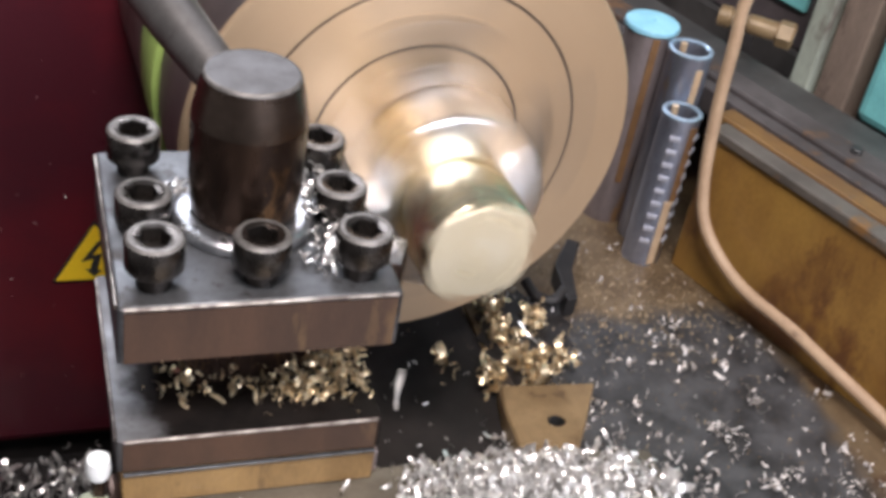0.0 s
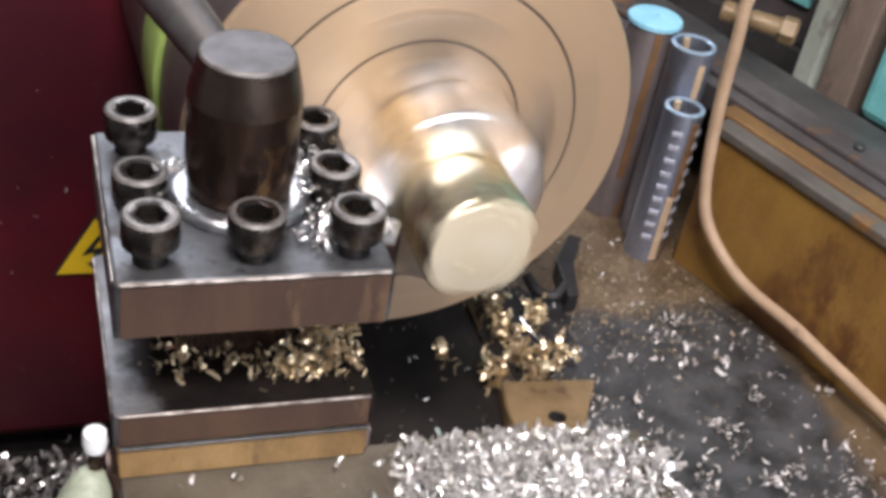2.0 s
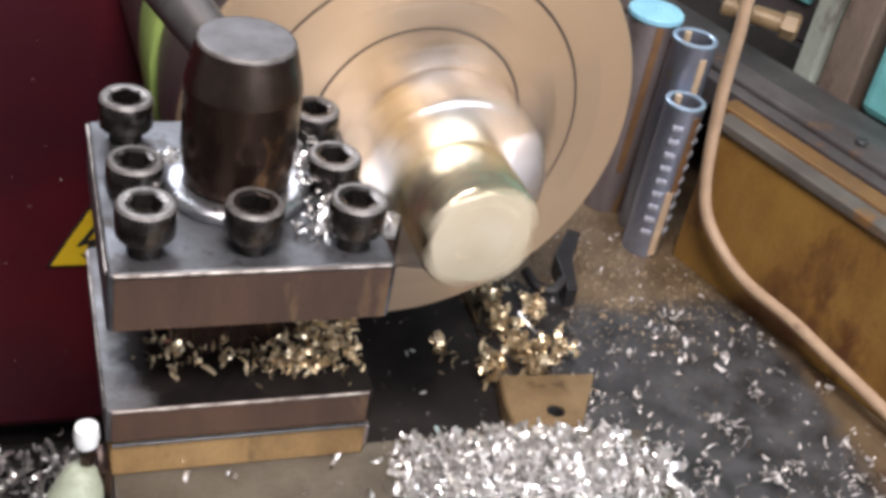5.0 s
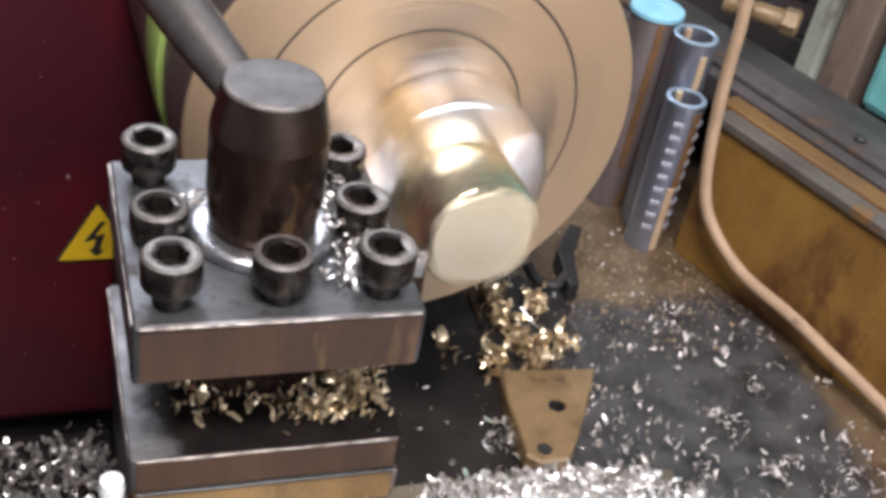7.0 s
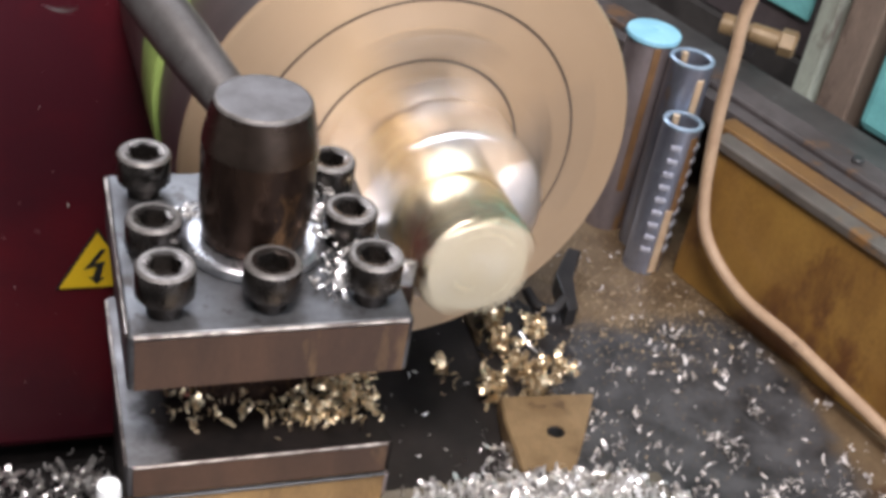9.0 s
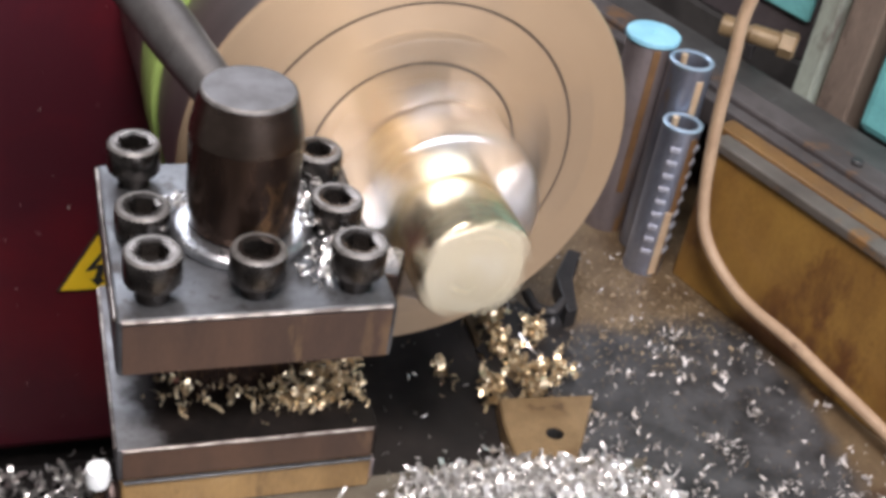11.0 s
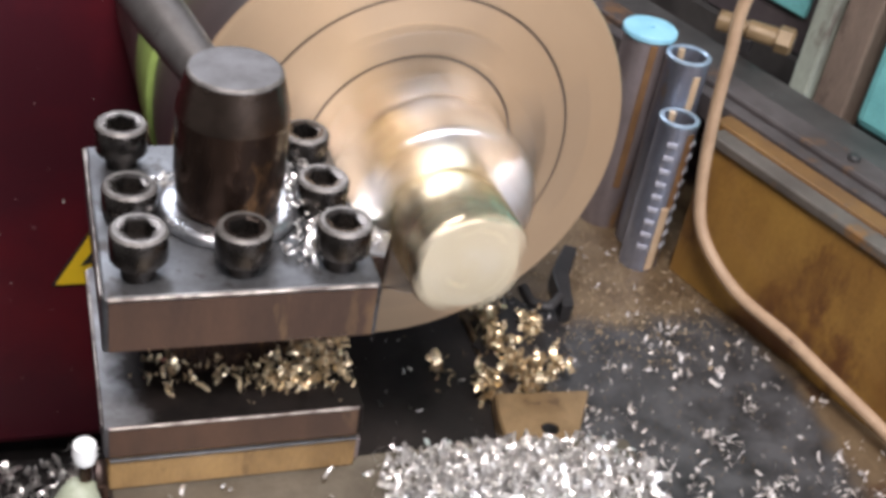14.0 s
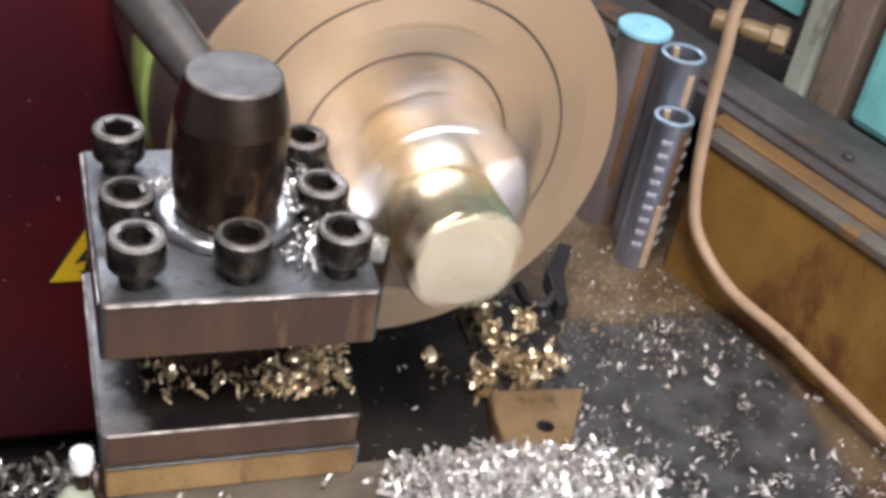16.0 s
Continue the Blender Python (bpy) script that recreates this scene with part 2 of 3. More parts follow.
FLOOR = surface("concrete_floor", (0.22, 0.21, 0.20), (0.16, 0.155, 0.15), 0.7, 0.0, 3, 90, 0.1, 0.1)


# ---- mesh helpers ----
def mesh_of(name, bm, material, smooth=False):
    me = bpy.data.meshes.new(name)
    bmesh.ops.recalc_face_normals(bm, faces=bm.faces)
    for fc in bm.faces:
        fc.smooth = smooth
    bm.to_mesh(me)
    bm.free()
    me.materials.append(material)
    if smooth:
        me.set_sharp_from_angle(angle=radians(38))
    return me


def part(name, bm, material, parent=None, label="", smooth=False):
    me = bm if isinstance(bm, bpy.types.Mesh) else mesh_of(name, bm, material, smooth)
    ob = new(name, me)
    if parent:
        ob.parent = parent
    return tagged(ob, label)


def thing(name, m, label, category, group="", kind=""):
    ob = new(name)
    ob.empty_display_size = 0.01
    ob.matrix_world = m
    return tagged(ob, label, category, group, kind)


def box(x0, x1, y0, y1, z0, z1, bevel=0.0, bm=None, segs=2):
    bm = bm or bmesh.new()
    made = bmesh.ops.create_cube(bm, size=1.0, matrix=Matrix.Translation(((x0 + x1) / 2, (y0 + y1) / 2, (z0 + z1) / 2)) @ Matrix.Diagonal((x1 - x0, y1 - y0, z1 - z0, 1)))
    if bevel:
        es = {e for v in made["verts"] for e in v.link_edges}
        bmesh.ops.bevel(bm, geom=list(es), offset=bevel, segments=segs, affect="EDGES", profile=0.5)
    return bm


def revolve(profile, segs=48, axis="z", bm=None, closed=False):
    """Turn (radius, height) pairs about an axis; the ends are capped unless the profile is closed."""
    bm = bm or bmesh.new()
    rings = []
    for r, h in profile:
        ring = []
        for i in range(segs):
            a = 2 * math.pi * i / segs
            c, s = r * math.cos(a), r * math.sin(a)
            ring.append(bm.verts.new((c, s, h) if axis == "z" else (c, h, s) if axis == "y" else (h, c, s)))
        rings.append(ring)
    pairs = list(zip(rings, rings[1:])) + ([(rings[-1], rings[0])] if closed else [])
    for a, b in pairs:
        for i in range(segs):
            j = (i + 1) % segs
            bm.faces.new((a[i], a[j], b[j], b[i]))
    if not closed:
        bm.faces.new(rings[0])
        bm.faces.new(rings[-1])
    return bm


def sweep(points, radius, segs=14, smooth_steps=8, bm=None):
    """A round tube along a smooth curve through the points."""
    bm = bm or bmesh.new()
    pts = [Vector(p) for p in points]
    path = []
    for i in range(len(pts) - 1):
        p0, p1, p2, p3 = pts[max(i - 1, 0)], pts[i], pts[i + 1], pts[min(i + 2, len(pts) - 1)]
        for k in range(smooth_steps):
            t = k / smooth_steps
            path.append(0.5 * ((2 * p1) + (p2 - p0) * t + (2 * p0 - 5 * p1 + 4 * p2 - p3) * t * t + (3 * p1 - p0 - 3 * p2 + p3) * t ** 3))
    path.append(pts[-1])
    side, rings = Vector((0.3, 0.2, 0.9)), []
    for i, p in enumerate(path):
        way = (path[min(i + 1, len(path) - 1)] - path[max(i - 1, 0)]).normalized()
        side = (side - way * side.dot(way)).normalized()
        up = way.cross(side)
        r = radius(i / (len(path) - 1)) if callable(radius) else radius
        rings.append([bm.verts.new(p + (side * math.cos(2 * math.pi * k / segs) + up * math.sin(2 * math.pi * k / segs)) * r) for k in range(segs)])
    for a, b in zip(rings, rings[1:]):
        for i in range(segs):
            j = (i + 1) % segs
            bm.faces.new((a[i], a[j], b[j], b[i]))
    bm.faces.new(rings[0])
    bm.faces.new(rings[-1])
    return bm


def prism(outline, z0, z1, bevel=0.0):
    bm = bmesh.new()
    lo = [bm.verts.new((x, y, z0)) for x, y in outline]
    hi = [bm.verts.new((x, y, z1)) for x, y in outline]
    bm.faces.new(lo)
    bm.faces.new(hi)
    n = len(outline)
    for i in range(n):
        j = (i + 1) % n
        bm.faces.new((lo[i], lo[j], hi[j], hi[i]))
    if bevel:
        bmesh.ops.bevel(bm, geom=list(bm.edges), offset=bevel, segments=2, affect="EDGES", profile=0.5)
    return bm


def swarf(name, places, sizes, material, label, seed, curl=(1.5, 4.5), broad=(0.18, 0.45), kind="stuff"):
    """Many small curled cuttings in one mesh; places: a function that gives a spot."""
    rng = random.Random(seed)
    verts, faces = [], []
    for p, s in zip(places, sizes):
        turn = Euler((rng.uniform(0, 6.3), rng.uniform(0, 6.3), rng.uniform(0, 6.3))).to_matrix()
        bend, width, n = rng.uniform(*curl), s * rng.uniform(*broad), 6
        r = s / bend * 1.6
        lean = rng.uniform(-0.3, 0.3) * s
        base = len(verts)
        for k in range(n + 1):
            a = bend * (k / n - 0.5)
            w = width * (0.45 + 0.55 * math.sin(math.pi * (0.15 + 0.7 * k / n))) * rng.uniform(0.75, 1.2)
            for side in (-0.5, 0.5):
                q = Vector((r * math.sin(a), side * w + lean * (k / n), r * (1 - math.cos(a))))
                verts.append(Vector(p) + turn @ q)
        faces += [(base + 2 * k, base + 2 * k + 1, base + 2 * k + 3, base + 2 * k + 2) for k in range(n)]
    me = bpy.data.meshes.new(name)
    me.from_pydata(verts, [], faces)
    me.materials.append(material)
    me.shade_smooth()
    return tagged(new(name, me), label, "metal chips", kind=kind)


# ---- the room that closes the place ----
def room():
    for nm, bm, mat in (("floor", box(-2.6, 2.6, -2.6, 2.6, -1.16, -1.10), FLOOR), ("ceiling", box(-2.6, 2.6, -2.6, 2.6, 1.70, 1.78), WALL),
                        ("wall_north", box(-2.6, 2.6, 2.6, 2.7, -1.10, 1.70), WALL), ("wall_south", box(-2.6, 2.6, -2.7, -2.6, -1.10, 1.70), WALL),
                        ("wall_east", box(2.6, 2.7, -2.6, 2.6, -1.10, 1.70), WALL), ("wall_west", box(-2.7, -2.6, -2.6, 2.6, -1.10, 1.70), WALL)):
        tagged(part(nm, bm, mat), "plain grey workshop " + nm.split("_")[0], nm.split("_")[0], kind="structure")


room()


# ---- lathe bed, tray and headstock ----
def lathe_bed():
    bed = thing("lathe_bed", pose(0, 0, -1.10), "black oily cast-iron lathe bed, shade in its colour, strewn with chips", "lathe bed")
    part("casting", box(-0.025, 0.152, -0.9, 0.268, 0, 0.9335, 0.002), DARK, bed)
    part("rear_way", box(0.152, 0.62, -0.9, 0.9, 0, 0.935, 0.001), BED, bed, "brown oily rear way with grey worn patch")
    part("front_tray", box(-0.7, -0.025, -0.9, 0.268, 0.0, 0.735, 0.002), DARK, bed, "black oily front tray")
    return bed


def headstock():
    head = thing("headstock", pose(-0.2, 0.47, -1.10), "maroon painted lathe headstock with scuffed paint", "headstock")
    part("housing", box(-0.5, 0.33, -0.20, 0.5, 0.745, 1.165, 0.008), RED, head)
    # plinth is black to paint the shadow band below the housing
    part("plinth", box(-0.5, 0.33, -0.185, 0.5, 0.0, 0.745), DARK, head, "black plinth standing for the shadow under the headstock")
    return head


def spindle_nose():
    nose = thing("spindle_nose", AXIS, "dark spindle flange with pale green ring", "spindle nose")
    part("flange", revolve([(0.040, 0.170), (0.104, 0.170), (0.104, 0.089), (0.040, 0.089)], 64, "y", closed=True), CHUCK_SIDE, nose, smooth=True)
    part("ring", revolve([(0.060, 0.088), (0.1035, 0.088), (0.1045, 0.086), (0.1045, 0.060), (0.1035, 0.058), (0.060, 0.058)], 64, "y", closed=True), GREEN, nose, "pale green painted ring", smooth=True)
    return nose


def warning_sign():
    sign = thing("warning_sign", pose(-0.0335, 0.2675, -0.223), "yellow triangular electrical hazard sign on maroon paint", "warning sign")
    bm = bmesh.new()
    tri = [(-0.0222, 0), (0.0222, 0), (0, 0.0392)]
    lo, hi = [bm.verts.new((x, 0.0014, z)) for x, z in tri], [bm.verts.new((x, 0, z)) for x, z in tri]
    bm.faces.new(lo), bm.faces.new(hi)
    for i in range(3):
        bm.faces.new((lo[i], lo[(i + 1) % 3], hi[(i + 1) % 3], hi[i]))
    part("plate", bm, YELLOW, sign)
    bm = bmesh.new()
    tri = [(-0.0242, -0.0010), (0.0242, -0.0010), (0, 0.0416)]
    lo, hi = [bm.verts.new((x, 0.0020, z)) for x, z in tri], [bm.verts.new((x, 0.0007, z)) for x, z in tri]
    bm.faces.new(lo), bm.faces.new(hi)
    for i in range(3):
        bm.faces.new((lo[i], lo[(i + 1) % 3], hi[(i + 1) % 3], hi[i]))
    part("border", bm, INK, sign, "thin black border")
    bolt = [(0.0016, 0.0275), (-0.0078, 0.0135), (-0.0008, 0.0155), (-0.0030, 0.0075), (-0.0052, 0.0080), (-0.0008, 0.0025), (0.0036, 0.0068), (0.0012, 0.0071), (0.0040, 0.0190), (-0.0020, 0.0172), (0.0046, 0.0275)]
    bm = bmesh.new()
    lo, hi = [bm.verts.new((x, 0.0, z)) for x, z in bolt], [bm.verts.new((x, -0.0006, z)) for x, z in bolt]
    bm.faces.new(lo), bm.faces.new(hi)
    for i in range(len(bolt)):
        j = (i + 1) % len(bolt)
        bm.faces.new((lo[i], lo[j], hi[j], hi[i]))
    part("lightning_bolt", bm, INK, sign, "black lightning arrow")
    return sign


lathe_bed()
headstock()
spindle_nose()
warning_sign()


# ---- chuck and work ----
def lathe_chuck():
    chuck = thing("lathe_chuck", AXIS, "spinning four-jaw lathe chuck with tanned steel face", "lathe chuck")
    face = [(0.022, 0.010), (0.022, 0.0005), (0.0462, 0.0), (0.0464, 0.0012), (0.0474, 0.0012), (0.0476, 0.0), (0.0734, 0.0), (0.0736, 0.0013), (0.0746, 0.0013), (0.0748, 0.0), (0.1010, 0.0), (0.1020, 0.0010), (0.1020, 0.0028), (0.100, 0.0100)]
    part("face_plate", revolve(face, 96, "y", closed=True), CHUCK, chuck, "tan steel chuck face with turned grooves", smooth=True)
    for r in (0.0469, 0.0741):
        part("groove", revolve([(r - 0.0006, 0.0011), (r + 0.0006, 0.0011), (r + 0.0006, 0.0004), (r - 0.0006, 0.0004)], 96, "y", closed=True), GROOVE, chuck, "dark ring lining the groove")
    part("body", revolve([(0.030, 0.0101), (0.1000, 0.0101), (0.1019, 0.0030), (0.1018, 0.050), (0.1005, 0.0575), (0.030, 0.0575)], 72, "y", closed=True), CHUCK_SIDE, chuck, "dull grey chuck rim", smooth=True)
    upper = mesh_of("jaw", box(-0.0125, 0.0125, -0.0480, -0.0006, FLAT + 0.0002, 0.0405, 0.0030, segs=3), JAW, True)
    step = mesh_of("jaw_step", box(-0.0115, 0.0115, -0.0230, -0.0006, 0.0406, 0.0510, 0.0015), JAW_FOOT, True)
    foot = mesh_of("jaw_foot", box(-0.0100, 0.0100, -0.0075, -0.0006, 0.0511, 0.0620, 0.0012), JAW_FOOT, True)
    slot = mesh_of("jaw_slot", box(-0.0050, 0.0050, -0.0005, 0.0004, 0.0625, 0.0860), SLOT)
    for k in range(4):
        jaw = part("jaw", upper, JAW, chuck, "bright stepped jaw gripping the bar")
        jaw.matrix_basis = pose(0, 0, 0, 0, 90 * k, 0)
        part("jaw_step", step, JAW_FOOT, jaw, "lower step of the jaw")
        part("jaw_foot", foot, JAW_FOOT, jaw, "jaw foot in its slot, dark reflection painted in")
        part("jaw_slot", slot, SLOT, jaw, "dull dark slot for the jaw")
    SPUN.append(chuck)


def bar_section(flat, r, rounds=3):
    """A square bar whose corners have been turned down to a circle of radius r: points round the axis."""
    half = math.acos(flat / r)
    out = []
    for k in range(4):
        mid = k * math.pi / 2
        for i in range(5):
            a = half * (i / 2 - 1)
            out.append((flat / math.cos(a), mid + a))
        for i in range(1, rounds + 1):
            out.append((r, mid + half + (math.pi / 2 - 2 * half) * i / (rounds + 1)))
    return [(q * math.sin(a), q * math.cos(a)) for q, a in out]


def workpiece():
    work = thing("brass_workpiece", AXIS, "square brass bar being turned round, gripped in the chuck", "workpiece")
    bm = bmesh.new()
    rings = [[bm.verts.new((x * f, y, z * f)) for x, z in bar_section(FLAT, 0.0246)] for y, f in ((-0.001, 1.0), (-0.0400, 1.0), (-0.0800, 1.0), (-0.0808, 0.975))]
    for a, b in zip(rings, rings[1:]):
        for i in range(len(a)):
            j = (i + 1) % len(a)
            bm.faces.new((a[i], a[j], b[j], b[i]))
    bm.faces.new(rings[0]), bm.faces.new(rings[-1])
    part("bar", bm, BRASS, work, smooth=True)
    bm = bmesh.new()
    rings = [[bm.verts.new((x * f, y, z * f)) for x, z in bar_section(FLAT, 0.0246)] for y, f in ((-0.0808, 0.972), (-0.0812, 0.960))]
    for i in range(len(rings[0])):
        j = (i + 1) % len(rings[0])
        bm.faces.new((rings[0][i], rings[0][j], rings[1][j], rings[1][i]))
    bm.faces.new(rings[0]), bm.faces.new(rings[1])
    part("end_face", bm, FACED, work, "faced brass end of the bar")
    SPUN.append(work)


lathe_chuck()
workpiece()


# ---- tool post and carriage ----
def clamp_screw_mesh():
    """Socket head cap screw: knurled head with a chamfer, a hexagonal recess and a shank."""
    bm = bmesh.new()
    n, R, top = 36, 0.0093, 0.0
    hexr = 0.0053

    def ring(rad, z, hexed=False):
        out = []
        for i in range(n):
            a = 2 * math.pi * i / n
            r = rad(i) if callable(rad) else rad
            if hexed:
                r = rad * math.cos(math.pi / 6) / math.cos((a + math.pi / 6) % (math.pi / 3) - math.pi / 6)
            out.append(bm.verts.new((r * math.cos(a), r * math.sin(a), z)))
        return out
    knurl = lambda i: R - (0.00018 if i % 2 else 0)
    rings = [ring(0.0056, -0.020), ring(0.0056, -0.0112), ring(R - 0.0006, -0.0112), ring(knurl, -0.0104), ring(knurl, -0.0012), ring(R - 0.0010, top), ring(0.0062, top), ring(hexr, -0.0005, True), ring(hexr, -0.0056, True)]
    for a, b in zip(rings, rings[1:]):
        for i in range(n):
            j = (i + 1) % n
            bm.faces.new((a[i], a[j], b[j], b[i]))
    bm.faces.new(rings[0]), bm.faces.new(rings[-1])
    return mesh_of("clamp_screw", bm, BLACK_STEEL, True)


def tool_post():
    post = thing("tool_post", pose(0, 0, -0.0695), "worn steel four-way tool post with socket screws and clamp lever", "tool post")
    up = 0.0695
    h = 0.045
    part("top_plate", box(-h, h, -h, h, -0.0225 + up, up, 0.0016, segs=3), STEEL, post, "grey ground steel top plate", True)
    # front slabs are darker than the top: their shade is put into colour
    part("side_face", box(-h + 0.002, h - 0.002, -h - 0.0006, -h + 0.001, -0.0212 + up, -0.0018 + up), STEEL_SIDE, post, "brown oily front face with shade in its colour")
    part("core", box(-0.020, 0.022, -0.020, 0.030, -0.0549 + up, -0.0225 + up), OILY, post)
    part("base_plate", box(-h, h, -h, h, -0.0695 + up, -0.0549 + up, 0.0012), BASE_TOP, post, "oily steel base plate, darkened for shade under the top plate", True)
    part("base_face", box(-h + 0.002, h - 0.002, -h - 0.0006, -h + 0.001, -0.0682 + up, -0.0563 + up), STEEL_SIDE, post, "brown oily lower face with shade in its colour")
    for nm, z, lab in (("plate_edge", up - 0.0007, "bright worn edge of the top plate"), ("base_edge", up - 0.0556, "bright worn edge of the base plate")):
        for x0, y0, x1, y1 in ((-h + 0.002, -h - 0.0001, h - 0.002, -h - 0.0001), (-h - 0.0001, -h + 0.002, -h - 0.0001, h - 0.002)):
            mid = ((x0 + x1) / 2, (y0 + y1) / 2)
            part(nm, sweep([(x0, y0, z), (*mid, z), (x1, y1, z)], 0.0007, 10, 6), WORN_EDGE, post, lab, True)
    part("washer", revolve([(0.0150, 0.0), (0.0230, 0.0), (0.0239, 0.0008), (0.0241, 0.0020), (0.0234, 0.0034), (0.0222, 0.0042), (0.0206, 0.0045), (0.0150, 0.0040)], 56, closed=True), BRIGHT, post, "bright zinc washer", True).location.z = up
    part("clamp_nut", revolve([(0.0160, 0.0040), (0.0176, 0.0056), (0.0188, 0.018), (0.0189, 0.0399)], 56), OILY, post, "black oily clamp nut body", True).location.z = up
    part("nut_cap", revolve([(0.0189, 0.0400), (0.0186, 0.0425), (0.0175, 0.0475), (0.0158, 0.0545)], 56), CAP_STEEL, post, "bare steel tapered cap", True).location.z = up
    part("cap_rim", revolve([(0.0158, 0.0546), (0.0156, 0.0552), (0.0151, 0.0558), (0.0147, 0.0559), (0.0147, 0.0546)], 56, closed=True), GLINT_RIM, post, "chamfer round the cap, highlight painted in", True).location.z = up
    part("cap_top", revolve([(0.0146, 0.0547), (0.0146, 0.0558)], 56), CAP_TOP, post, "dull grey flat end of the cap", True).location.z = up
    part("lever", sweep([(-0.004, 0.008, 0.0430 + up), (-0.0165, 0.034, 0.0520 + up), (-0.032, 0.066, 0.0635 + up), (-0.064, 0.130, 0.088 + up)], lambda t: 0.0072 + 0.0022 * min(1, 2.5 * t), 24), LEVER_STEEL, post, "round steel clamp lever", True)
    me = clamp_screw_mesh()
    rim = mesh_of("glint_rim", revolve([(0.0069, 0.00012), (0.0083, 0.00010), (0.0091, -0.00085), (0.0088, -0.0009), (0.0069, -0.0002)], 36, closed=True), GLINT_RIM, True)
    a = 0.0329
    tops = {(-1, 1): 0.0165, (-1, 0): 0.0122, (-1, -1): 0.0177, (0, -1): 0.0168, (1, -1): 0.0175, (1, 0): 0.0131, (1, 1): 0.0122, (0, 1): 0.0150}
    for k, ((i, j), z) in enumerate(tops.items()):
        screw = part("clamp_screw", me, BLACK_STEEL, post, "blackened socket head screw")
        screw.matrix_basis = pose(a * i, a * j, z + up, 0, 0, 17 * k)
        part("glint_rim", rim, GLINT_RIM, screw, "rim coloured bright for its highlight")
    CARRIED.append(post)


def turning_tool():
    tool = thing("turning_tool", pose(0.03, 0.008, -0.0549), "steel turning tool clamped in the tool post slot", "cutting tool")
    part("shank", box(-0.004, 0.024, 0.0010, 0.0185, 0.003, 0.0228, 0.0010), TUBE_DARK, tool, "grey steel tool shank", True)
    part("packing", box(-0.004, 0.014, 0.0010, 0.0185, 0.0, 0.0030), STEEL_SIDE, tool, "flat steel packing strip")
    # the tip's lit top and shaded sides are put in as two materials
    part("cutting_tip", prism([(0.0242, 0.0020), (0.0330, 0.0000), (0.0392, 0.0135), (0.0372, 0.0175), (0.0242, 0.0180)], 0.004, 0.0240, 0.0006), OILY, tool, "ground cutting tip, shade of its sides in the colour", True)
    part("rake_face", prism([(0.0250, 0.0030), (0.0328, 0.0010), (0.0386, 0.0133), (0.0368, 0.0168), (0.0250, 0.0170)], 0.0241, 0.0262, 0.0004), BRIGHT, tool, "ground top of the tip, coloured bright as the lit face", True)
    CARRIED.append(tool)


def compound_slide():
    slide = thing("compound_slide", pose(0, 0, -0.0845), "ochre oil-stained compound slide under the tool post", "slide")
    part("body", box(-0.0435, 0.0440, -0.0455, 0.040, 0.0, 0.0149, 0.001), OCHRE_OIL, slide)
    part("worn_edge", box(-0.0430, 0.0436, -0.0462, -0.0440, 0.0138, 0.01485, 0.0003), STEEL, slide, "bare worn top edge")
    part("gib_strip", box(0.0441, 0.0456, -0.044, 0.038, 0.002, 0.012, 0.0004), TUBE_DARK, slide, "dark steel gib strip")
    CARRIED.append(slide)


def cross_slide():
    slide = thing("cross_slide", pose(0, 0, -0.1645), "worn grey cross slide covered with silvery chips", "cross slide")
    part("table", prism([(-0.0425, -0.40), (0.156, -0.40), (0.156, -0.046), (0.110, -0.0412), (0.060, -0.0408), (-0.0425, -0.0405)], 0.040, 0.0799, 0.0015), SHELF, slide, smooth=True)
    part("saddle", box(-0.02, 0.0445, -0.38, 0.09, 0.0, 0.0400), DARK, slide, "black saddle underneath")
    CARRIED.append(slide)


def feed_crank():
    crank = thing("feed_crank", pose(-0.0515, -0.056, -0.103), "pale green crank casting with white knob", "crank")
    part("casting", sweep([(-0.001, -0.001, 0.0370), (-0.003, -0.004, 0.028), (-0.008, -0.009, 0.010), (-0.013, -0.014, -0.010), (-0.017, -0.019, -0.034)], lambda t: 0.0034 + 0.0110 * min(1, 1.5 * t) ** 0.8, 20), PALE_CAST, crank, smooth=True)
    part("hub", box(0.0030, 0.0076, -0.004, 0.010, 0.022, 0.036, 0.0015), OILY, crank, "dark oily hub", True)
    part("stem", revolve([(0.0022, 0.022), (0.0022, 0.0446)], 14), OILY, crank, "dark steel stem", True)
    part("knob", revolve([(0.0020, 0.0444), (0.0036, 0.0456), (0.0041, 0.0490), (0.0036, 0.0528), (0.0016, 0.0542)], 24), WHITE, crank, "white plastic knob", True)
    CARRIED.append(crank)


tool_post()
turning_tool()
compound_slide()
cross_slide()
feed_crank()


# ---- behind the bed: guard, hose, tubes, next machine ----
GUARD = Matrix.Translation((0.307, 0.134, -0.165)) @ pose(0, 0, 0, 0, 0, 19.3)   # local y along the guard, x outwards


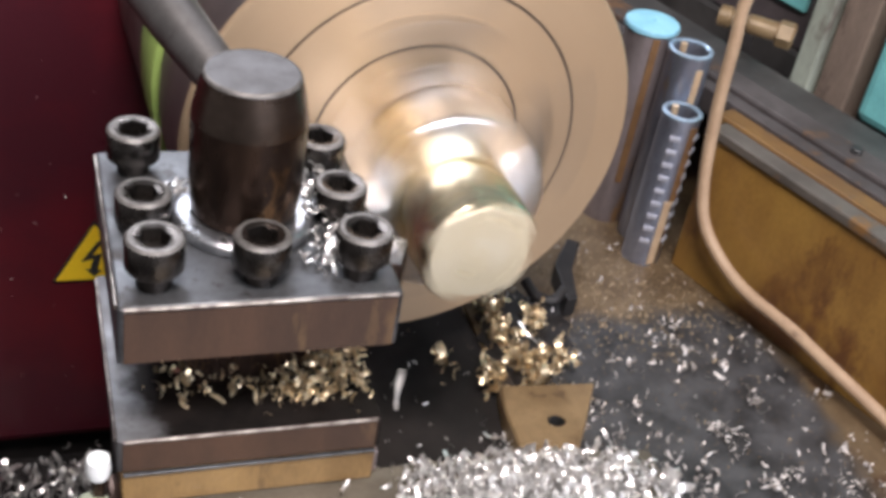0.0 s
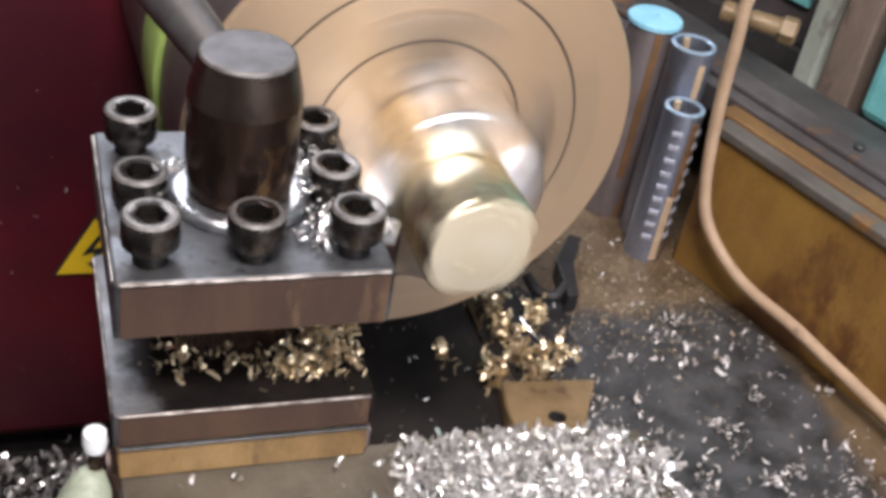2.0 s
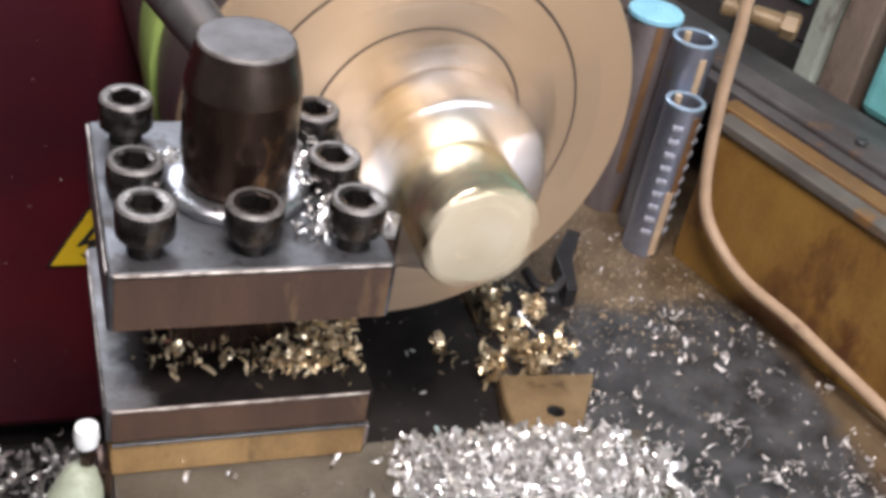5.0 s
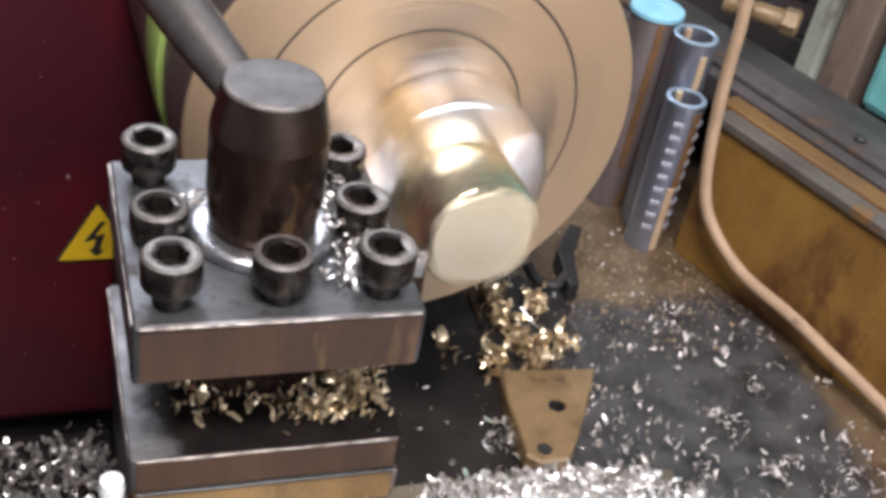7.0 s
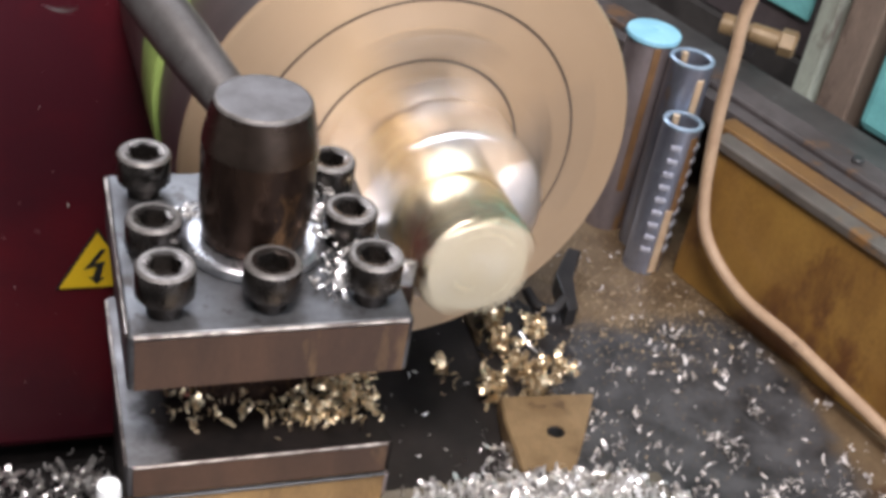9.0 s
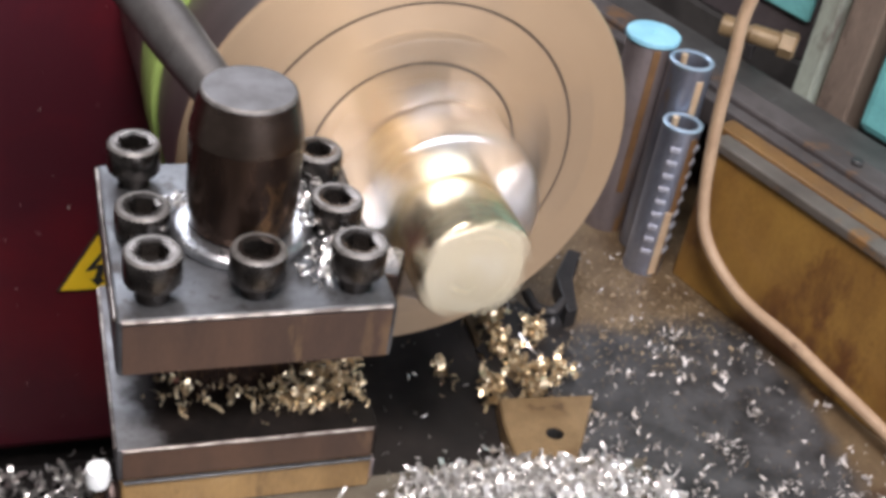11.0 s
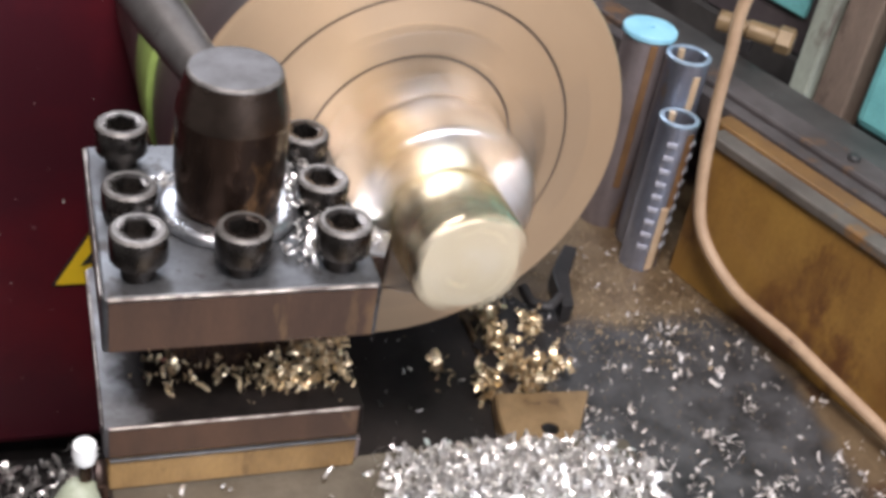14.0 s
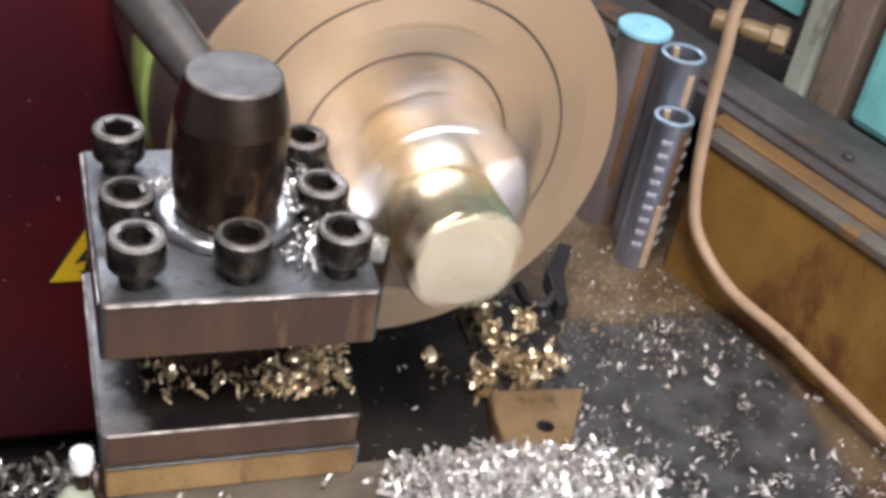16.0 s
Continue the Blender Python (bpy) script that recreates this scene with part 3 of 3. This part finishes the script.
def guard_plate():
    guard = thing("splash_guard", GUARD, "ochre rust-stained splash guard behind the bed", "splash guard")
    part("panel", box(0.0, 0.004, -0.6, 0.046, 0.0, 0.089, 0.0008), OCHRE, guard)
    part("lip", box(-0.003, 0.010, -0.6, 0.046, 0.0892, 0.0950, 0.001), LIP, guard, "rusty folded lip")
    part("rail", box(0.0102, 0.024, -0.6, 0.055, 0.085, 0.0965, 0.0015), RUST_RAIL, guard, "rust-orange stained rail")
    part("grey_strip", box(0.0242, 0.034, -0.6, 0.30, 0.083, 0.0985, 0.001), LEDGE, guard, "grimy grey strip")
    part("outer_rail", box(0.0360, 0.056, -0.6, 0.30, 0.080, 0.1010, 0.002), LEDGE, guard, "wide grey outer rail")
    part("gutter", box(0.0562, 0.085, -0.6, 0.30, 0.070, 0.0985, 0.001), GUTTER, guard, "dark grimy gutter")
    return guard


def rail_screw():
    ob = part("rail_screw", revolve([(0.0032, 0.0), (0.0034, 0.002), (0.0026, 0.0032), (0.0016, 0.0030)], 18), INK, smooth=True)
    ob.matrix_world = GUARD @ pose(0.047, -0.014, 0.1008)
    tagged(ob, "black round screw head in the grey rail", "screw")


def hose():
    pts = [(0.300, 0.145, 0.16), (0.290, 0.160, 0.08), (0.282, 0.170, 0.014), (0.282, 0.169, -0.018), (0.283, 0.167, -0.057), (0.285, 0.160, -0.100), (0.289, 0.148, -0.123), (0.299, 0.120, -0.138),
           (0.312, 0.084, -0.141), (0.322, 0.054, -0.145), (0.334, 0.020, -0.150), (0.352, -0.040, -0.158), (0.372, -0.11, -0.161)]
    tagged(part("coolant_hose", sweep(pts, 0.0035, 16, 8), RUBBER, smooth=True), "beige rubber coolant hose lying along the guard", "hose")


def tubes():
    base = -0.1655
    big = thing("capped_tube", pose(0.2714, 0.2360, base), "stained steel tube with pale blue cap", "tube")
    part("tube", revolve([(0.0145, 0.0), (0.0145, 0.1262)], 40), TUBE_DARK, big, smooth=True)
    part("cap", revolve([(0.0148, 0.1262), (0.0158, 0.1266), (0.0158, 0.1290), (0.0150, 0.1298), (0.0020, 0.1303)], 40), TEAL_CAP, big, "pale blue cap", True)
    part("cap_pip", revolve([(0.0019, 0.1300), (0.0018, 0.1312), (0.0008, 0.1316)], 14), TEAL_CAP, big, "small pip on the cap", True)
    part("rust_streak", box(-0.0022, 0.0022, -0.0005, 0.0005, 0.03, 0.125, 0.0003), RUST, big, "rust streak down the tube").matrix_basis = pose(-0.0030, -0.0143, 0, 0, 0, -12)
    for nm, x, y, h, r, lab in (("open_tube", 0.2846, 0.2105, 0.126, 0.0126, "tall"), ("notched_tube", 0.2753, 0.1870, 0.0995, 0.0112, "short")):
        tb = thing(nm, pose(x, y, base), lab + " blued steel tube, open at the top", "tube")
        part("tube", revolve([(r - 0.0022, 0.0), (r, 0.0), (r, h - 0.0016), (r - 0.0022, h - 0.0016)], 36, closed=True), TUBE, tb, smooth=True)
        part("rim", revolve([(r - 0.0025, h - 0.0015), (r + 0.0002, h - 0.0015), (r + 0.0002, h - 0.0004), (r - 0.0003, h), (r - 0.0020, h), (r - 0.0025, h - 0.0004)], 36, closed=True), TUBE_RIM, tb, "pale blued rim", True)
        part("rod", sweep([(0.002, 0.002, 0.0), (-0.001, 0.002, h * 0.5), (-0.0035, 0.003, h + 0.0015)], 0.0020, 12), COPPER, tb, "copper-coloured rod inside", True)
        if lab == "short":
            notch = mesh_of("notch", box(-0.0030, 0.0030, -0.0008, 0.0008, -0.0015, 0.0015, 0.0004), NOTCH)
            for side, turn in ((-1, -32), (1, 40)):
                for k in range(9):
                    a = radians(turn)
                    nb = part("notch", notch, NOTCH, tb, "notch coloured pale for its glint")
                    nb.matrix_basis = pose(r * math.sin(a), -r * math.cos(a), 0.018 + 0.0086 * k, 0, 0, turn)
            # copper strip stands for the warm highlight on the tube
            part("glint_strip", box(-0.0024, 0.0024, -0.0006, 0.0006, 0.0, 0.044, 0.0004), COPPER, tb, "copper-tinted strip painting the highlight down the tube").matrix_basis = pose(0.0010, -r + 0.0001, 0.002, 0, 0, 5)
            part("stain", box(-0.0026, 0.0026, -0.0005, 0.0005, 0.0, 0.050, 0.0003), RUST, tb, "brown stain on the tube").matrix_basis = pose(0.0035, -r + 0.0008, 0.044, 0, 0, 18)
        else:
            # the tall tube's reflection, laid on as a copper strip
            part("glint_strip", box(-0.0022, 0.0022, -0.0006, 0.0006, 0.0, 0.052, 0.0004), COPPER, tb, "copper-tinted strip painting the highlight down the tube").matrix_basis = pose(0.0012, -r + 0.0002, h - 0.060, 0, 0, 5)


def drilled_block():
    """A rounded block with a round hole through its top."""
    blk = thing("drilled_block", pose(0.1645, 0.0477, -0.165), "brown oily metal block with a drilled hole", "block")
    bm, n = bmesh.new(), 45
    corners = [(-0.0193, 0.0279), (-0.0229, 0.0104), (-0.0240, -0.0086), (-0.0262, -0.0290), (-0.0210, -0.0345), (-0.0070, -0.0345), (0.0010, -0.0240), (0.0128, -0.0059), (0.0302, 0.0239)]
    outline = []
    for i in range(n):
        t = i / n * len(corners)
        k = int(t)
        a, b = Vector(corners[k]), Vector(corners[(k + 1) % len(corners)])
        outline.append(a.lerp(b, t - k))
    hc = Vector((0.0, 0.0))
    rings = []
    for kind, z in (("o", 0.0), ("o", 0.0088), ("p", 0.0100), ("h", 0.0100), ("h", 0.001)):
        ring = []
        for i, o in enumerate(outline):
            if kind == "h":
                d = (o - hc).normalized() * 0.0042
                q = hc + Vector((d.x * 1.1, d.y))
            else:
                q = o * (0.96 if kind == "p" else 1.0)
            ring.append(bm.verts.new((q.x, q.y, z)))
        rings.append(ring)
    for a, b in zip(rings, rings[1:]):
        for i in range(n):
            j = (i + 1) % n
            bm.faces.new((a[i], a[j], b[j], b[i]))
    bm.faces.new(rings[-1])
    part("body", bm, BLOCK, blk)
    # black lining paints the shade inside the bore
    part("bore", revolve([(0.0001, 0.0012), (0.0041, 0.0014), (0.0041, 0.0094), (0.0039, 0.0094), (0.0038, 0.0020), (0.0001, 0.0018)], 20, closed=True), INK, blk, "bore lined black for the shade inside the hole")
    # second hole is a flat black disc, its shade painted on
    part("hole_shade_disc", revolve([(0.0036, 0.0096), (0.0036, 0.0103), (0.0030, 0.0104)], 20), INK, blk, "black disc painting the shade of a screw hole").location = (-0.0165, -0.0270, 0)


def bent_dark_shape():
    # bracket-like form stands for a dark shape of unknown kind
    br = thing("black_bent_shape", pose(0.205, 0.150, -0.165), "black bent shape on the bed below the chuck", "bracket")
    part("hook", sweep([(-0.018, 0.004, 0.012), (-0.015, -0.006, 0.009), (-0.007, -0.011, 0.009), (0.001, -0.006, 0.012)], 0.0030, 12), DARK, br, smooth=True)
    part("upright", prism([(-0.001, -0.016), (0.006, -0.015), (0.012, 0.012), (0.028, 0.036), (0.021, 0.040), (0.004, 0.016)], 0.0, 0.013, 0.001), DARK, br)


def black_patch():
    """A flat black patch on the brown way, with a ragged rim."""
    rng = random.Random(71)
    rim = []
    for k in range(44):
        a = 2 * math.pi * k / 44
        q = 1 + rng.uniform(-0.14, 0.14) + 0.10 * math.sin(3 * a)
        rim.append((0.178 + 0.026 * q * math.cos(a) + 0.008 * math.sin(a), 0.122 + 0.040 * q * math.sin(a)))
    ob = part("black_patch", prism(rim, -0.1650, -0.1639), DARK)
    tagged(ob, "flat black patch on the bed", "oil sludge", kind="stuff")


def next_machine():
    """The cabinet of the machine behind, in the guard's directions."""
    m = thing("teal_machine", GUARD @ pose(0.10, 0, -0.93), "teal painted machine cabinet with pale frame posts", "machine")
    part("cabinet", box(0.04, 0.5, -0.6, 0.55, 0.0, 1.02, 0.004), GUTTER, m, "dark grimy cabinet side")
    part("frame_post", box(0.012, 0.030, 0.0685, 0.083, 0.99, 1.5, 0.002), PALE, m, "pale grey-green frame post")
    part("frame_post", box(0.016, 0.036, 0.042, 0.066, 1.0, 1.5, 0.002), TAN_POST, m, "grimy tan inner frame post")
    part("door", box(0.010, 0.040, -0.09, 0.031, 1.015, 1.5, 0.006), TEAL, m, "glossy teal door")
    part("shelf", box(-0.014, 0.039, -0.6, 0.55, 0.985, 0.989), LEDGE, m, "grimy shelf below the door")
    part("back_panel", box(0.041, 0.06, -0.6, 0.55, 1.021, 1.5), RECESS, m, "grimy purple-grey panel behind the posts")
    part("teal_panel", box(0.0365, 0.0408, 0.104, 0.155, 1.046, 1.5, 0.001), TEAL, m, "teal panel above the fitting")


def pipe_fitting():
    fit = thing("pipe_fitting", GUARD @ pose(0.082, 0.112, 0.116, 0, 0, 30) @ Matrix.Scale(0.78, 4), "greasy brass pipe fitting on the rail", "pipe fitting")
    part("body", revolve([(0.0064, -0.034), (0.0078, -0.032), (0.0078, -0.010), (0.0062, -0.008), (0.0062, 0.004), (0.0086, 0.005), (0.0086, 0.014), (0.0070, 0.015)], 24, "y"), BLOCK, fit, smooth=True)
    part("nut", revolve([(0.0085, -0.046), (0.0108, -0.044), (0.0108, -0.0335), (0.0085, -0.032)], 6, "y"), BLOCK, fit, "brass hexagon nut")
    # no opening here: its shade is a black disc on the nut
    part("port", revolve([(0.0046, -0.0466), (0.0048, -0.0460)], 16, "y"), INK, fit, "black disc for the shade in the open port", True)
    part("stand", box(-0.005, 0.005, -0.016, 0.004, -0.0190, -0.0065, 0.001), DARK, fit)


guard_plate()
rail_screw()
hose()
tubes()
drilled_block()
bent_dark_shape()
black_patch()
next_machine()
pipe_fitting()


# ---- swarf ----
def spread(n, seed, spot):
    rng = random.Random(seed)
    return [spot(rng) for _ in range(n)]


def sizes(n, seed, lo, hi):
    rng = random.Random(seed)
    return [lo + (hi - lo) * rng.random() ** 2 for _ in range(n)]


def pile_spot(rng):
    while True:
        x, y = rng.gauss(0.098, 0.028), rng.gauss(-0.076, 0.023)
        if 0.052 < x < 0.150 and -0.17 < y < -0.0420 - 0.10 * max(0, x - 0.11):
            top = 0.009 * math.exp(-((x - 0.100) / 0.034) ** 2 - ((y + 0.078) / 0.026) ** 2)
            return x, y, -0.0835 + rng.random() * (top + 0.0015)


def bed_spot(rng):
    """Thick near the slide, thinner towards the guard."""
    while True:
        x, y = rng.uniform(0.145, 0.37), rng.uniform(-0.12, 0.20)
        if rng.random() < 0.25 + 0.75 * math.exp(-((y + 0.02) / 0.07) ** 2) and x < 0.352 - 0.34 * y:
            return x, y, -0.1635 + rng.random() * 0.001


def tuft(rng, centres):
    x, y, z = rng.choice(centres)
    return x + rng.gauss(0, 0.0026), y + rng.gauss(0, 0.0026), z + abs(rng.gauss(0, 0.0014))


CLUMPS = [(0.164, 0.139), (0.184, 0.130), (0.162, 0.118), (0.166, 0.098), (0.185, 0.098), (0.147, 0.089), (0.167, 0.083), (0.128, 0.104), (0.174, 0.092)]


def clump_spot(rng):
    x, y = rng.choice(CLUMPS[:7] * 3 + CLUMPS)
    return x + rng.gauss(0, 0.0036), y + rng.gauss(0, 0.0045), -0.1640 + abs(rng.gauss(0, 0.0055))


SLOT_TUFTS = [(-0.026, -0.020, 0.3), (-0.018, -0.023, 0.4), (-0.006, -0.024, 0.5), (0.004, -0.020, 0.4), (0.016, -0.018, 1.6), (0.025, -0.016, 2.4), (0.032, -0.022, 1.6), (0.038, -0.026, 1.0), (0.041, -0.012, 1.0)]


def slot_spot(rng):
    x, y, w = rng.choices(SLOT_TUFTS, [c[2] for c in SLOT_TUFTS])[0]
    return min(0.0435, x + rng.gauss(0, 0.0036)), y + rng.gauss(0, 0.0036), -0.0540 + abs(rng.gauss(0, 0.0026 + 0.0018 * min(w, 1.6)))


def all_swarf():
    n = 5200
    pile = swarf("chip_pile", spread(n, 1, pile_spot), sizes(n, 2, 0.0020, 0.0062), CHIP_SILVER, "heap of bright silvery chips on the cross slide", 3, (0.4, 2.6), (0.22, 0.6))
    n = 150
    rim = swarf("edge_chips", spread(n, 31, lambda r: (r.gauss(0.154, 0.003), r.uniform(-0.15, -0.055), -0.0830 + r.random() * 0.003)), sizes(n, 32, 0.003, 0.009), CHIP_SILVER, "silvery chips hanging over the slide edge", 33)
    CARRIED.append(rim)
    n = 60
    loose = swarf("loose_chips", spread(n, 4, lambda r: (r.uniform(-0.045, 0.06), r.uniform(-0.13, -0.048), -0.0832)), sizes(n, 5, 0.002, 0.007), CHIP_SILVER, "few loose chips on the slide", 6)
    n = 330
    slot = swarf("slot_chips", spread(n, 7, slot_spot), sizes(n, 8, 0.0020, 0.0056), CHIP_GOLD, "brassy curled chips in the tool post slot", 9, (1.0, 3.6), (0.22, 0.55))
    n = 150
    front = swarf("slot_front_chips", spread(n, 61, lambda r: (r.gauss(0.020, 0.0075), r.gauss(-0.030, 0.0045), -0.0540 + abs(r.gauss(0, 0.0022)))), sizes(n, 62, 0.0018, 0.0050), CHIP_GOLD, "pale chips spilling out of the tool post slot", 63, (1.0, 3.6), (0.22, 0.55))
    n = 170
    top = swarf("plate_chips", spread(n, 10, lambda r: (r.gauss(0.026, 0.0055), r.uniform(-0.033, 0.034), 0.0010 + abs(r.gauss(0, 0.0030)))), sizes(n, 11, 0.0022, 0.0070), CHIP_SILVER, "bright wet chips on the tool post top", 12)
    n = 22
    nut = swarf("nut_chips", spread(n, 13, lambda r: (-0.020 + r.gauss(0, 0.0018), 0.012 + r.gauss(0, 0.0025), 0.0045 + abs(r.gauss(0, 0.001)))), sizes(n, 14, 0.002, 0.005), CHIP_SILVER, "bright chips beside the washer", 15)
    n = 20
    tip = swarf("tool_chips", spread(n, 53, lambda r: (0.0610 + r.gauss(0, 0.0022), 0.019 + r.gauss(0, 0.0030), -0.0286 + abs(r.gauss(0, 0.0010)))), sizes(n, 54, 0.003, 0.007), CHIP_SILVER, "bright chips caught on the tool", 55)
    for ob in (pile, loose, slot, front, top, nut, tip):
        CARRIED.append(ob)
    n = 460
    swarf("bed_chips", spread(n, 16, bed_spot), sizes(n, 17, 0.0014, 0.0060), CHIP_DULL, "silvery chips scattered over the bed", 18)
    rng = random.Random(34)
    tufts = [bed_spot(rng) for _ in range(140)]
    n = 680
    swarf("bed_tufts", spread(n, 35, lambda r: tuft(r, tufts)), sizes(n, 36, 0.0018, 0.0056), CHIP_DULL, "small tufts of silvery chips on the bed", 37)
    # fine chips, also added to lighten the bed where chuck shade falls
    n = 1500
    swarf("bed_dust", spread(n, 56, lambda r: (r.gauss(0.255, 0.040), r.gauss(0.150, 0.036), -0.1646)), sizes(n, 57, 0.0010, 0.0034), CHIP_BROWN, "fine brown chips dusting the far bed", 58)
    n = 3500
    swarf("bed_grit", spread(n, 38, lambda r: (r.uniform(0.142, 0.38), r.uniform(-0.14, 0.22), -0.1648)), sizes(n, 39, 0.0005, 0.0016), BLOCK, "brown metal grit over the bed", 40)
    n = 60
    swarf("paint_specks", spread(n, 50, lambda r: (r.uniform(-0.16, 0.0), 0.2698, r.uniform(-0.33, 0.03))), sizes(n, 51, 0.0007, 0.0024), CHIP_DULL, "small chips stuck to the maroon paint", 52)
    n = 120
    swarf("way_chips", spread(n, 19, lambda r: (r.uniform(0.04, 0.14), r.uniform(-0.02, 0.14), -0.1668)), sizes(n, 20, 0.0016, 0.0060), CHIP_SILVER, "few chips on the black bed", 21)
    n = 55
    swarf("way_tuft", spread(n, 64, lambda r: (r.gauss(0.137, 0.0055), r.gauss(0.040, 0.0060), -0.1662 + abs(r.gauss(0, 0.0015)))), sizes(n, 65, 0.0024, 0.0065), CHIP_SILVER, "tuft of bright chips on the black bed", 66, (1.0, 3.0))
    n = 420
    swarf("block_chips", spread(n, 22, clump_spot), sizes(n, 23, 0.0030, 0.0080), CHIP_GOLD, "golden curled chips heaped behind the block", 24, (1.0, 3.6), (0.35, 0.7))
    n = 520
    swarf("tray_chips", spread(n, 25, lambda r: (r.uniform(-0.16, -0.03), 0.252 - abs(r.gauss(0, 0.05)), -0.3640 + abs(r.gauss(0, 0.008)))), sizes(n, 26, 0.005, 0.016), CHIP_SILVER, "silvery chips in the black front tray", 27)


all_swarf()


# ---- cuttings that fly off the tool ----
FLIGHTS = [(0.0, (0.0500, -0.030, -0.052), (0.002, -0.003, -0.012)), (1.5, (-0.058, 0.20, -0.079), (-0.055, 0.0, 0.010)), (3.5, (-0.064, 0.20, -0.139), (-0.070, 0.0, -0.020)), (9.0, (-0.050, 0.20, -0.012), (-0.045, 0.0, 0.012)), (12.5, (0.075, 0.02, -0.11), (0.004, 0.01, -0.04))]
FLYING = []


def flying_chips():
    for k, (t, p, v) in enumerate(FLIGHTS):
        ob = swarf("flying_chip", [(0, 0, 0)], [0.010], CHIP_SILVER, "single bright curled chip thrown off the tool", 40 + k, (1.0, 2.4), (0.14, 0.22), kind="")
        tagged(ob, "", "metal chip", "chips thrown off the tool")
        start, end = Vector((0.160 + 0.004 * k, 0.094 + 0.006 * k, -0.1615)), Vector(p) + Vector(v)
        end.z = -0.3620 if end.x < -0.03 else -0.1665
        FLYING.append((ob, t, start, Vector(p), Vector(v), end))
        ob.location = start


flying_chips()


# ---- what moves ----
def motions():
    for ob in CARRIED:
        home = ob.location.copy()
        walk(ob, [(t, Matrix.Translation((home.x + dx / 1000, home.y + dy / 1000, home.z))) for t, dx, dy in TRAVEL])
    for ob, t, start, mid, v, end in FLYING:
        spin = lambda a: pose(0, 0, 0, a, a * 0.6, 0)
        rows = [(t - 0.1, Matrix.Translation(mid - v) @ spin(70)), (t, Matrix.Translation(mid) @ spin(130)), (t + 0.1, Matrix.Translation(mid + v) @ spin(190)), (t + 0.3, Matrix.Translation(end) @ spin(250)), (16, Matrix.Translation(end) @ spin(250))]
        if t > 0.2:
            rows = [(0, Matrix.Translation(start)), (t - 0.2, Matrix.Translation(start))] + rows
        walk(ob, [r for r in rows if r[0] >= 0])
    step = 84.0     # degrees of spindle turn in a thirtieth of a second
    for ob in SPUN:
        walk(ob, [(k / 30, AXIS @ Matrix.Rotation(-radians(step * k), 4, "Y")) for k in range(481)])


motions()
